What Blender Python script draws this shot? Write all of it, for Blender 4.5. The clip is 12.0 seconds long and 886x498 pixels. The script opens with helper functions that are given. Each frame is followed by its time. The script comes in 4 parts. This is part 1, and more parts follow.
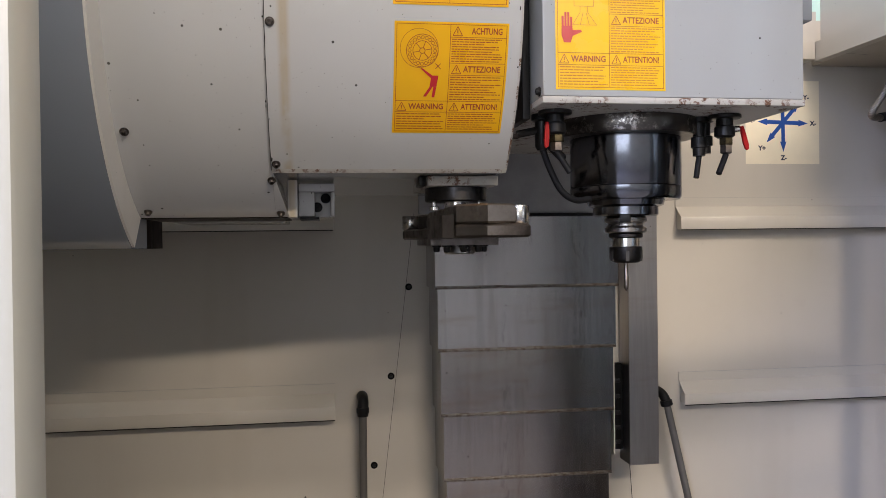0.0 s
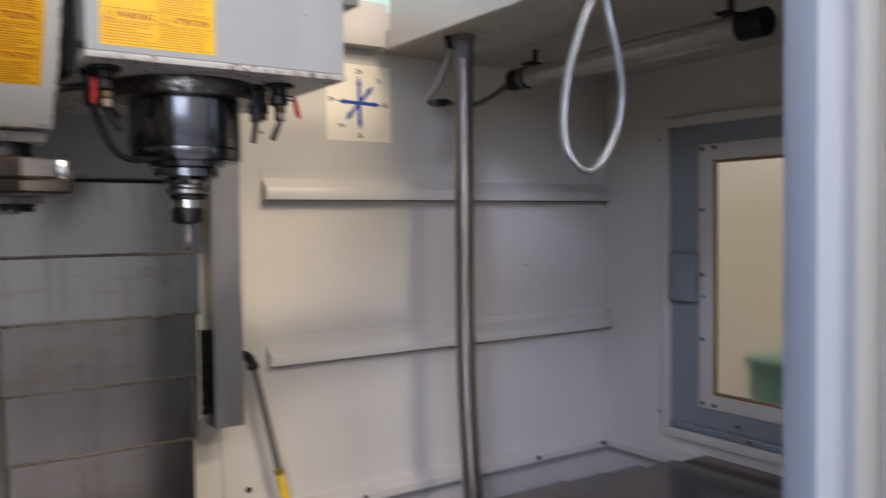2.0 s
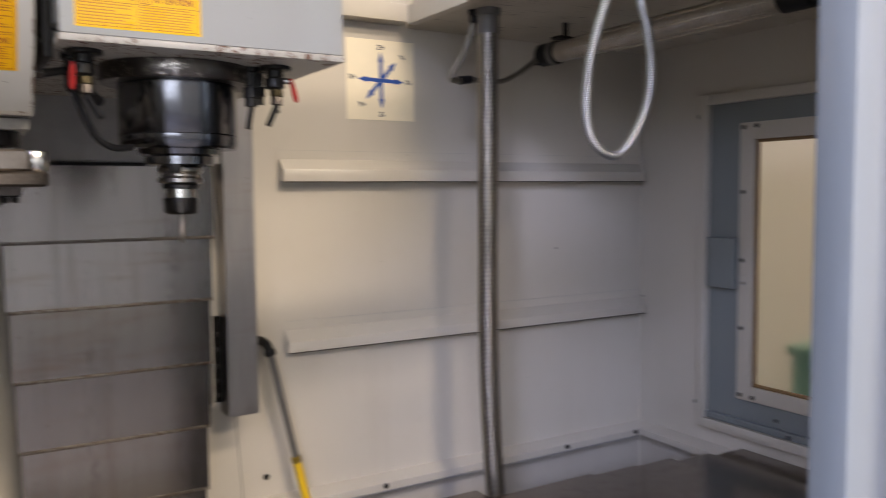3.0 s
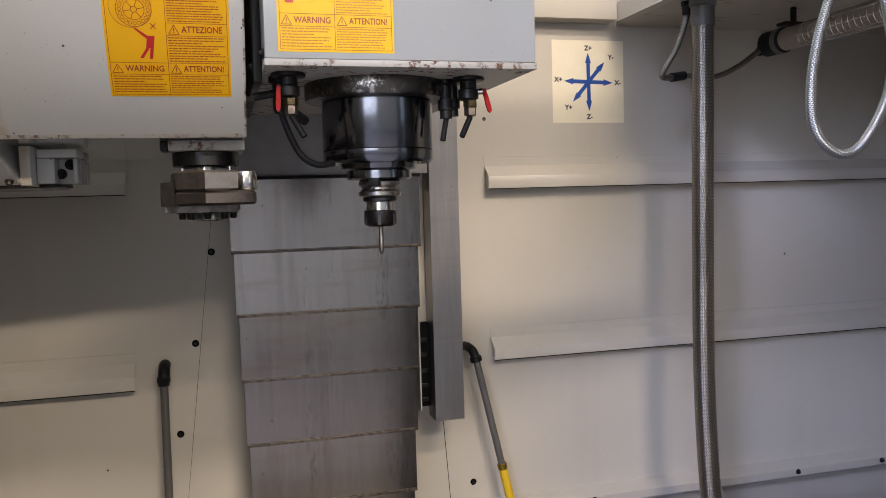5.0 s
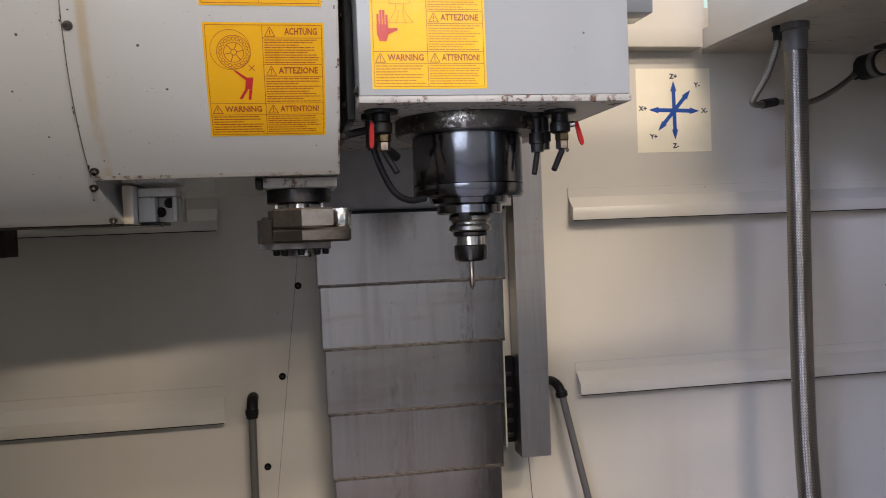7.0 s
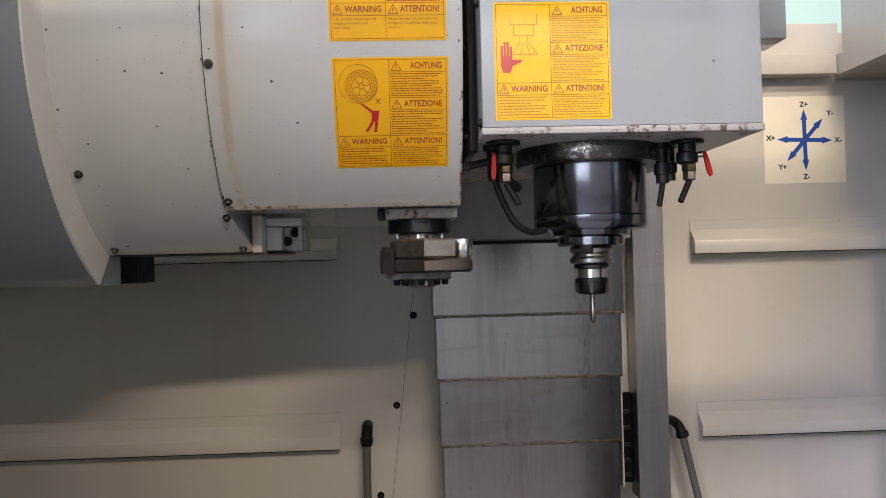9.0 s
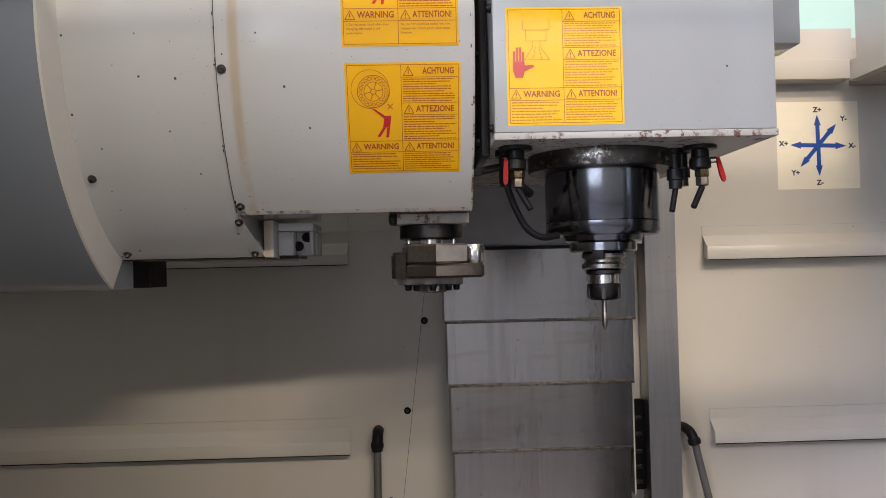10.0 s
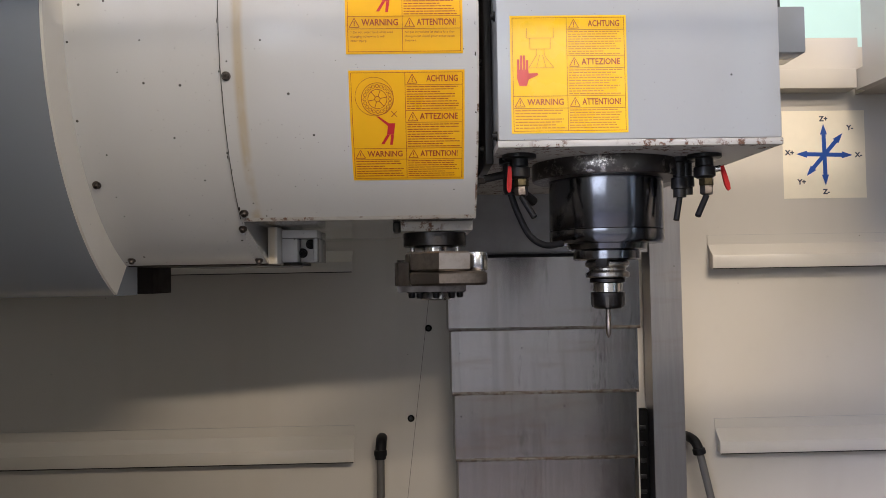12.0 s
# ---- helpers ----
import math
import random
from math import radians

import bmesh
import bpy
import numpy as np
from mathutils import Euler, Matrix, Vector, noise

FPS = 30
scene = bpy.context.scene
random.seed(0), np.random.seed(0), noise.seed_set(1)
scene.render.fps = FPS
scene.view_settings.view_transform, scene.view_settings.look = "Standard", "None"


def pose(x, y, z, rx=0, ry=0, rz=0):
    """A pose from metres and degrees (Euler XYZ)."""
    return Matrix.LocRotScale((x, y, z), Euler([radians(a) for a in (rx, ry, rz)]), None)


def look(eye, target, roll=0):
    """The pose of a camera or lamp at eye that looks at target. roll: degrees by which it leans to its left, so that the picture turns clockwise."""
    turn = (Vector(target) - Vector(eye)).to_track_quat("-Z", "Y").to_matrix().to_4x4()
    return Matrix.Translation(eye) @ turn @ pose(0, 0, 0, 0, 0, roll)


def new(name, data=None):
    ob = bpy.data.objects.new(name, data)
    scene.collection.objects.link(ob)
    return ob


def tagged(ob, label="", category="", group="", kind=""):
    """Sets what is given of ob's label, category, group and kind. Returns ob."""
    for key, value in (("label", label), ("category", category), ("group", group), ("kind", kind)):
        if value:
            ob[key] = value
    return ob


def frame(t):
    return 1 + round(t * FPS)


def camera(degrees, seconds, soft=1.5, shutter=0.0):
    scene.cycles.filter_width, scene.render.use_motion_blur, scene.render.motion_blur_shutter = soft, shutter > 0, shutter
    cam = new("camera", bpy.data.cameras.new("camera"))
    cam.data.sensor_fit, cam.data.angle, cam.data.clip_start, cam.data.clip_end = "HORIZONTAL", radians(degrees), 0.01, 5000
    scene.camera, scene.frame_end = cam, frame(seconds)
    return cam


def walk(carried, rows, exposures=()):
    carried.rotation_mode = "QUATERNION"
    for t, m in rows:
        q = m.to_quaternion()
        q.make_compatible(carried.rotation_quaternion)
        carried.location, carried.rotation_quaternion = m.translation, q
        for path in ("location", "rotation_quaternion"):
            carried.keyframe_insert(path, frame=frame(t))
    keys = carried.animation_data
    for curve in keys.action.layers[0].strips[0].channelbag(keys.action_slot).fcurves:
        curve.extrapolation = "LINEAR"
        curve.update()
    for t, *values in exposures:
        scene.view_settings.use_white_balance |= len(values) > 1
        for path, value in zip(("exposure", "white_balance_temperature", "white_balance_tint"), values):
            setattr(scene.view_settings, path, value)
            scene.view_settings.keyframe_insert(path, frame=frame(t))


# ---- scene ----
cam = camera(57.5, 12.0, soft=0.75, shutter=0.5)
PATH = [
    (0, (0.138, 0.064, 1.55), (0.427, 2.042, 1.535), -0.7),
    (0.5, (0.138, 0.061, 1.55), (0.455, 2.036, 1.539), -0.7),
    (1, (0.142, 0.054, 1.546), (0.639, 1.991, 1.534), -0.8),
    (1.5, (0.152, 0.031, 1.529), (0.888, 1.89, 1.502), -1.1),
    (2, (0.212, -0.019, 1.517), (1.336, 1.633, 1.447), -0.7),
    (2.5, (0.289, -0.003, 1.511), (1.532, 1.558, 1.373), -0.3),
    (3, (0.306, 0.017, 1.545), (1.333, 1.728, 1.406), -0.5),
    (3.5, (0.325, 0.029, 1.56), (1.028, 1.896, 1.419), -0.5),
    (3.7, (0.34, 0.031, 1.564), (0.971, 1.923, 1.417), -0.4),
    (5.5, (0.356, 0.032, 1.557), (0.872, 1.961, 1.442), -1.7),
    (6, (0.346, 0.036, 1.56), (0.823, 1.975, 1.463), -1.8),
    (6.5, (0.336, 0.044, 1.562), (0.724, 2.004, 1.494), -2.1),
    (7, (0.331, 0.05, 1.566), (0.688, 2.017, 1.517), -2.2),
    (7.5, (0.325, 0.058, 1.565), (0.58, 2.042, 1.542), -2.1),
    (7.7, (0.322, 0.061, 1.566), (0.52, 2.051, 1.564), -2.1),
    (9.5, (0.315, 0.058, 1.567), (0.399, 2.056, 1.608), -1.4),
    (10, (0.314, 0.06, 1.567), (0.382, 2.058, 1.617), -1.3),
    (10.5, (0.315, 0.061, 1.568), (0.373, 2.059, 1.625), -1.2),
    (11, (0.315, 0.06, 1.568), (0.368, 2.058, 1.632), -1.1),
    (11.5, (0.314, 0.06, 1.567), (0.365, 2.059, 1.635), -1.0),
    (12, (0.318, 0.061, 1.567), (0.371, 2.06, 1.636), -1.0),
]
walk(cam, [(t, look(eye, target, roll)) for t, eye, target, roll in PATH], [(0.0, 0.0, 6500, 10), (2.5, 0.0, 6500, 10), (3.0, 0.04, 6950, 10), (3.5, 0.08, 7250, 10), (5.5, 0.0, 6500, 10), (12.0, 0.0, 6500, 10)])

# ---- world and lights ----
world = bpy.data.worlds.new("world")
scene.world = world
world.use_nodes = True
wn = world.node_tree.nodes
sky = wn.new("ShaderNodeTexSky")
sky.sky_type, sky.sun_disc, sky.sun_elevation, sky.sun_rotation = "NISHITA", False, radians(35), radians(200)
wn["Background"].inputs[1].default_value = 0.08
world.node_tree.links.new(sky.outputs[0], wn["Background"].inputs[0])


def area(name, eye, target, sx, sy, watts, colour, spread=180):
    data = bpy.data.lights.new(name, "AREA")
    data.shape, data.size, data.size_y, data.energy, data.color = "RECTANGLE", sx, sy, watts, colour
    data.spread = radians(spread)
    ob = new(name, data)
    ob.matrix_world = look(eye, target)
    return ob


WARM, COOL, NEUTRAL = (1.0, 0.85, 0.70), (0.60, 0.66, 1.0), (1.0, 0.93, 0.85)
# all lamps are unseen: two tubes placed by their shadows, one shining over the header through the open top and one
# through the door; daylight from one side, low and high; a wide window placed by its reflection; the lamp far right,
# those of the hall and the top one are added fill with no known source
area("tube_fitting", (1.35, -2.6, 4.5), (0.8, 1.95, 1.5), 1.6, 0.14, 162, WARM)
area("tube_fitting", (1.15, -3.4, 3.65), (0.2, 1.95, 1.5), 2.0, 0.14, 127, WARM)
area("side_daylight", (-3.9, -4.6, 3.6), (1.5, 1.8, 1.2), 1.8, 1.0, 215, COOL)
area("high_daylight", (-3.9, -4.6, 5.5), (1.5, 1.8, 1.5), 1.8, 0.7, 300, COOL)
area("right_fill", (5.3, -5.1, 1.95), (0.2, 1.6, 1.6), 2.6, 2.7, 54, (0.84, 0.89, 1.0))
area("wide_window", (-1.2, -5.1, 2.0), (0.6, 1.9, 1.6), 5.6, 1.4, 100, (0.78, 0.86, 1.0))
area("hall_fill", (0.5, -2.6, 5.6), (0.5, -2.6, 0), 5.0, 1.2, 55, NEUTRAL)
area("hall_fill", (1.5, 3.6, 5.6), (1.5, 3.6, 0), 5.0, 0.6, 80, NEUTRAL)
area("top_fill", (0.5, 0.9, 5.5), (0.5, 1.4, 0), 4.0, 1.6, 7, WARM)

# ---- materials ----


class Nodes:
    """A small helper round a principled material."""

    def __init__(self, name):
        self.m = bpy.data.materials.new(name)
        self.m.use_nodes = True
        self.t = self.m.node_tree
        self.p = self.t.nodes["Principled BSDF"]
        self.pos = self.t.nodes.new("ShaderNodeNewGeometry").outputs["Position"]

    def put(self, socket, value):
        if hasattr(value, "links"):
            self.t.links.new(value, socket)
        elif isinstance(value, (tuple, list)):
            socket.default_value = (*value, 1.0) if len(value) == 3 and socket.type == "RGBA" else value
        else:
            socket.default_value = value

    def node(self, kind, out=0, op="", **ins):
        n = self.t.nodes.new("ShaderNode" + kind)
        if op:
            n.operation = op
        for k, v in ins.items():
            self.put(n.inputs[int(k[1:])] if k[0] == "i" and k[1:].isdigit() else n.inputs[k], v)
        return n.outputs[out]

    def stretch(self, sx, sy, sz, source=None):
        return self.node("Mapping", Vector=source or self.pos, Scale=(sx, sy, sz))

    def noise(self, scale, detail=4, vec=None, rough=0.55):
        return self.node("TexNoise", Vector=vec or self.pos, Scale=scale, Detail=detail, Roughness=rough)

    def ramp(self, fac, lo, hi, a=0.0, b=1.0):
        out = self.node("MapRange", Value=fac, i1=lo, i2=hi, i3=a, i4=b)
        out.node.interpolation_type = "SMOOTHSTEP"
        return out

    def math(self, op, a, b=0.0):
        return self.node("Math", 0, op, i0=a, i1=b)

    def mix(self, fac, a, b, blend="MIX"):
        n = self.t.nodes.new("ShaderNodeMix")
        n.data_type, n.blend_type = "RGBA", blend
        for k, v in ((0, fac), (6, a), (7, b)):
            self.put(n.inputs[k], v)
        return n.outputs[2]

    def bump(self, height, strength=0.2, distance=0.001):
        self.put(self.p.inputs["Normal"], self.node("Bump", Strength=strength, Distance=distance, Height=height))

    def done(self, base, rough, metal=0.0, **more):
        self.put(self.p.inputs["Base Color"], base)
        self.put(self.p.inputs["Roughness"], rough)
        self.put(self.p.inputs["Metallic"], metal)
        for k, v in more.items():
            self.put(self.p.inputs[k.replace("_", " ")], v)
        return self.m


def specks(n, scale, size):
    """Small dark drops and chips scattered over a painted sheet."""
    v = n.t.nodes.new("ShaderNodeTexVoronoi")
    n.put(v.inputs["Vector"], n.pos)
    v.inputs["Scale"].default_value = scale
    pick = n.node("SeparateColor", Color=v.outputs["Color"])
    limit = n.ramp(pick, 0.55, 1.0, 0.0, size)
    return n.math("LESS_THAN", v.outputs["Distance"], limit)


def paint(name, colour, rough=0.35, dirt=(0.28, 0.22, 0.15), amount=0.25, dots=26.0, dot=0.10, streak=True, coat=0.0, run_x=None):
    n = Nodes(name)
    big = n.noise(1.6, 2)
    base = n.mix(n.ramp(big, 0.25, 0.8, 0.0, 0.14), colour, [c * 0.82 for c in colour])
    if streak:
        run = n.noise(9.0, 2, n.stretch(1.0, 1.0, 0.10))
        base = n.mix(n.math("MULTIPLY", n.ramp(run, 0.52, 0.85), amount * 0.7), base, dirt)
    film = n.noise(22.0, 2, rough=0.4)
    base = n.mix(n.math("MULTIPLY", n.ramp(film, 0.55, 0.90), amount * 0.35), base, dirt)
    if dots:
        base = n.mix(n.math("MULTIPLY", specks(n, dots, dot), 0.9), base, (0.035, 0.03, 0.025))
        base = n.mix(n.math("MULTIPLY", specks(n, dots * 2.7, dot * 0.9), 0.75), base, (0.06, 0.045, 0.035))
    if run_x is not None:
        x = n.node("SeparateXYZ", Vector=n.pos)
        near = n.ramp(n.math("ABSOLUTE", n.math("SUBTRACT", x, run_x)), 0.002, 0.010, 1.0, 0.0)
        base = n.mix(n.math("MULTIPLY", near, n.ramp(n.noise(16.0, 4, n.stretch(1, 1, 0.3)), 0.40, 0.62, 0.0, 0.55)), base, (0.42, 0.30, 0.13))
    n.bump(n.noise(260.0, 2), 0.06, 0.0005)
    return n.done(base, n.ramp(n.noise(3.0, 1), 0.2, 0.8, rough - 0.01, rough + 0.03), Coat_Weight=coat, Coat_Roughness=0.12)


def chipped(name, colour):
    n = Nodes(name)
    a = n.noise(75.0, 8, rough=0.75)
    b = n.noise(14.0, 4)
    edge = n.math("MULTIPLY", n.ramp(a, 0.52, 0.58), n.ramp(b, 0.38, 0.55))
    rust = n.mix(n.noise(150.0, 3), (0.06, 0.032, 0.02), (0.20, 0.10, 0.06))
    n.bump(n.math("SUBTRACT", 1.0, edge), 0.5, 0.0006)
    return n.done(n.mix(edge, colour, rust), n.ramp(edge, 0, 1, 0.42, 0.85))


def steel(name, colour, rough=0.32, grain=(1.0, 1.0, 0.06), stain=0.35, scale=120.0, rusty=(0.16, 0.10, 0.06), drips=0.0):
    n = Nodes(name)
    fine = n.noise(scale, 5, n.stretch(*grain), 0.65)
    wide = n.noise(26.0, 4, n.stretch(1.0, 1.0, 0.10))
    smear = n.noise(13.0, 5, n.stretch(0.35, 1.0, 2.4), 0.6)
    tone = n.mix(n.ramp(fine, 0.3, 0.75), [c * 0.93 for c in colour], [min(1, c * 1.06) for c in colour])
    tone = n.mix(n.ramp(wide, 0.48, 0.85, 0.0, stain), tone, rusty)
    tone = n.mix(n.ramp(smear, 0.50, 0.80, 0.0, stain), tone, [c * 1.5 for c in rusty])
    if drips:
        # runs of dried coolant: broken dark marks that follow upright lines
        lane = n.ramp(n.noise(11.0, 3, n.stretch(1.0, 1.0, 0.04)), 0.515, 0.62)
        mark = n.ramp(n.noise(150.0, 3, n.stretch(1.0, 1.0, 0.30)), 0.53, 0.60)
        tone = n.mix(n.math("MULTIPLY", n.math("MULTIPLY", lane, mark), drips), tone, (0.045, 0.032, 0.028))
        dry = n.ramp(n.noise(46.0, 3, n.stretch(1.0, 1.0, 0.05)), 0.50, 0.66)
        tone = n.mix(n.math("MULTIPLY", dry, drips * 0.35), tone, [c * 0.45 for c in colour])
    rnd = n.node("ObjectInfo", 5)
    tone = n.mix(n.ramp(rnd, 0, 1, 0.0, 0.35), tone, [c * 0.6 for c in colour])
    tone = n.mix(n.math("MULTIPLY", specks(n, 45.0, 0.11), 0.7), tone, (0.05, 0.035, 0.025))
    n.bump(fine, 0.004, 0.0002)
    return n.done(tone, n.ramp(fine, 0.2, 0.8, rough - 0.01, rough + 0.04), 1.0)


def metal(name, colour, rough=0.25, wear=0.25, scale=90.0, relief=0.05):
    n = Nodes(name)
    a = n.noise(scale, 6, rough=0.7)
    tone = n.mix(n.ramp(a, 0.4, 0.75, 0.0, wear), colour, [c * 0.35 for c in colour])
    n.bump(a, relief, 0.0004)
    return n.done(tone, n.ramp(a, 0.3, 0.8, rough * 0.75, rough * 1.6), 1.0)


def plain(name, colour, rough=0.5, metal_=0.0, vary=0.15, scale=30.0, **more):
    n = Nodes(name)
    a = n.noise(scale, 5)
    n.bump(n.noise(scale * 8, 3), 0.08, 0.0004)
    return n.done(n.mix(n.ramp(a, 0.3, 0.75, 0.0, vary * 2), colour, [c * 0.6 for c in colour]), n.ramp(a, 0.3, 0.7, rough - 0.05, rough + 0.1), metal_, **more)


def braid(name, colour, turns, pitch, rough=0.3, relief=0.8, deep=0.25):
    """A woven sheath: two crossing sets of strands over the tube's own u and v."""
    n = Nodes(name)
    uv = n.node("SeparateXYZ", Vector=n.t.nodes.new("ShaderNodeTexCoord").outputs["UV"])
    u, v = uv, uv.node.outputs[1]
    row = n.math("FRACT", n.math("MULTIPLY", v, 1.0 / pitch))
    half = n.math("GREATER_THAN", row, 0.5)
    lean = n.math("SUBTRACT", n.math("MULTIPLY", half, 2.0), 1.0)
    skew = n.math("MULTIPLY", n.math("MULTIPLY", n.math("SUBTRACT", row, 0.5), 1.6), lean)
    strand = n.math("ABSOLUTE", n.math("SUBTRACT", n.math("FRACT", n.math("ADD", n.math("MULTIPLY", u, turns), skew)), 0.5))
    across = n.math("ABSOLUTE", n.math("SUBTRACT", n.math("FRACT", n.math("MULTIPLY", row, 2.0)), 0.5))
    h = n.math("SUBTRACT", 1.0, n.math("ADD", n.math("MULTIPLY", strand, 1.1), n.math("MULTIPLY", across, 0.9)))
    n.bump(h, relief, 0.0016)
    # shade in the grooves between strands is put into the colour
    dark = n.mix(n.ramp(h, 0.25, 0.7), [c * deep for c in colour], colour)
    dark = n.mix(n.ramp(n.noise(8.0, 4), 0.5, 0.8, 0.0, 0.35), dark, (0.12, 0.09, 0.06))
    return n.done(dark, rough, 0.9)


CREAM = (0.53, 0.493, 0.428)
M = {}
M["wall"] = paint("cream_enclosure_paint", CREAM, 0.30, amount=0.20, dots=9.0, dot=0.045)
M["rail"] = paint("cream_rail_paint", CREAM, 0.30, amount=0.12, dots=9.0, dot=0.05)
M["head"] = paint("light_grey_head_paint", (0.428, 0.438, 0.430), 0.22, amount=0.10, dots=60.0, dot=0.09, coat=0.6)
M["cover"] = paint("warm_grey_cover_paint", (0.545, 0.545, 0.53), 0.19, amount=0.12, dots=66.0, dot=0.12, coat=0.45, run_x=0.090)
# drum colour darkened and blued for the end cover's shade and blue reflection
M["drum"] = paint("dim_blue_drum_paint", (0.25, 0.272, 0.305), 0.22, amount=0.10, dots=26.0, dot=0.06, coat=0.6)
n = Nodes("dirty_roof_underside")
dash = n.ramp(n.noise(60.0, 4, n.stretch(0.25, 1.6, 1.0), 0.6), 0.60, 0.66)
lot = n.ramp(n.noise(7.0, 3), 0.42, 0.60)
base = n.mix(n.ramp(n.noise(4.0, 4), 0.3, 0.75, 0.0, 0.55), (0.50, 0.465, 0.40), (0.33, 0.28, 0.21))
base = n.mix(n.math("MULTIPLY", n.math("MULTIPLY", dash, lot), 0.85), base, (0.05, 0.04, 0.03))
M["roof"] = n.done(n.mix(n.math("MULTIPLY", specks(n, 16.0, 0.12), 0.9), base, (0.035, 0.03, 0.025)), 0.4)
# ring cream lightened to carry the warm light on that side face
M["ring"] = paint("lit_cream_ring_paint", (0.70, 0.67, 0.61), 0.32, amount=0.15, dots=34.0, dot=0.10)
n = Nodes("worn_flange_steel")
blotch = n.ramp(n.noise(95.0, 7, rough=0.75), 0.50, 0.62)
broad = n.ramp(n.noise(18.0, 3), 0.40, 0.62)
wear = n.math("MULTIPLY", blotch, broad)
n.bump(n.noise(140.0, 5), 0.12, 0.0005)
M["flange"] = n.done(n.mix(wear, n.mix(n.noise(40.0, 4), (0.075, 0.066, 0.060), (0.17, 0.155, 0.145)), (0.62, 0.58, 0.53)), n.ramp(wear, 0, 1, 0.34, 0.24), 1.0)
n = Nodes("rusty_folded_edge")
M["bead"] = n.done(n.mix(n.ramp(n.noise(190.0, 6, n.stretch(0.5, 1, 1), 0.7), 0.40, 0.62), (0.17, 0.155, 0.14), (0.085, 0.060, 0.045)), 0.42, 0.75)
# dirt on chips and seams, and the shade drawn under the rails
M["grime_shade"] = plain("dirt_and_shade_line", (0.03, 0.026, 0.022), 0.6, vary=0.3, scale=60.0, Specular_IOR_Level=0.15)
M["lip"] = chipped("chipped_cream_paint", (0.46, 0.44, 0.40))
M["slat"] = steel("brushed_way_cover_steel", (0.405, 0.38, 0.375), 0.19, stain=0.42, drips=0.6)
# lower slats: oil stains, plus their dimmer reflection put into the base colour
M["slat_oily_dim"] = steel("oil_stained_dim_way_cover_steel", (0.33, 0.30, 0.278), 0.15, stain=0.45, drips=0.35)
M["guide"] = steel("dull_guide_steel", (0.37, 0.36, 0.365), 0.35, stain=0.18)
M["dark_sheet"] = steel("dark_oiled_sheet", (0.28, 0.245, 0.22), 0.19, (1.0, 1.0, 1.0), 0.5, 18.0, (0.09, 0.055, 0.035))
M["black"] = metal("polished_black_steel", (0.18, 0.182, 0.20), 0.15, 0.2, relief=0.012)
M["dull_black"] = metal("dull_black_steel", (0.055, 0.052, 0.052), 0.36, 0.5)
M["ground"] = metal("worn_ground_steel", (0.34, 0.32, 0.30), 0.30, 0.85, 55.0)
M["bright"] = metal("bright_steel", (0.62, 0.60, 0.57), 0.20, 0.3)
M["arm_dark"] = metal("dark_oily_arm_steel", (0.145, 0.125, 0.112), 0.40, 0.7, 40.0)
M["arm"] = metal("oily_brown_arm_steel", (0.23, 0.20, 0.175), 0.36, 0.7, 40.0)
M["chrome"] = metal("chrome", (0.66, 0.64, 0.62), 0.05, 0.1)
M["soot"] = plain("oily_black_strip", (0.005, 0.005, 0.005), 0.7, Specular_IOR_Level=0.08)
M["rubber"] = plain("black_rubber", (0.011, 0.011, 0.012), 0.48, Specular_IOR_Level=0.16)
M["oily"] = plain("oily_black_fitting", (0.014, 0.013, 0.012), 0.34, 0.2, Specular_IOR_Level=0.3)
M["red"] = plain("red_plastic", (0.40, 0.010, 0.010), 0.45, Specular_IOR_Level=0.2)
M["brass"] = metal("dull_brass", (0.075, 0.062, 0.036), 0.55, 0.7)
M["grey_pipe"] = plain("grey_plastic_pipe", (0.105, 0.10, 0.095), 0.45)
M["yellow_pipe"] = plain("yellow_plastic", (0.78, 0.50, 0.02), 0.40)
M["bluegrey"] = paint("blue_grey_panel_paint", (0.185, 0.207, 0.215), 0.38, amount=0.15, dots=10.0, dot=0.04)
M["door"] = paint("pale_door_paint", (0.225, 0.255, 0.29), 0.24, amount=0.06, dots=5.0, dot=0.03, streak=False)
M["left_door"] = paint("cream_grey_door_paint", (0.33, 0.335, 0.305), 0.34, amount=0.08, dots=4.0, dot=0.03, streak=False)
M["recess"] = plain("recess_grey_paint", (0.32, 0.315, 0.31), 0.40)
M["tray"] = plain("dark_oily_tray", (0.050, 0.045, 0.040), 0.35, vary=0.3, scale=8.0)
M["dark_gap"] = plain("dark_gap", (0.03, 0.028, 0.026), 0.6)
M["brown"] = plain("dark_brown_steel", (0.030, 0.023, 0.020), 0.6, Specular_IOR_Level=0.15)
M["ring_brass"] = metal("yellowish_brass_ring", (0.42, 0.29, 0.06), 0.4, 0.5)
M["mint"] = plain("mint_wall_paint", (0.58, 0.80, 0.70), 0.6, vary=0.05, scale=3.0)
M["hall"] = plain("hall_wall_paint", (0.74, 0.73, 0.71), 0.7, vary=0.08, scale=2.0)
M["concrete"] = plain("grey_hall_floor", (0.20, 0.20, 0.215), 0.55, vary=0.2, scale=3.0)
M["partition"] = plain("beige_partition", (0.54, 0.45, 0.36), 0.6, vary=0.12, scale=2.0)
M["label"] = plain("ivory_label", (0.80, 0.73, 0.57), 0.35, vary=0.05)
M["blue_ink"] = plain("blue_print", (0.008, 0.06, 0.30), 0.4, vary=0.05)
M["ink"] = plain("dark_print", (0.03, 0.035, 0.06), 0.4, vary=0.05)
M["yellow"] = plain("yellow_sticker_film", (0.88, 0.47, 0.005), 0.32, vary=0.06, scale=18.0, Specular_IOR_Level=0.3)
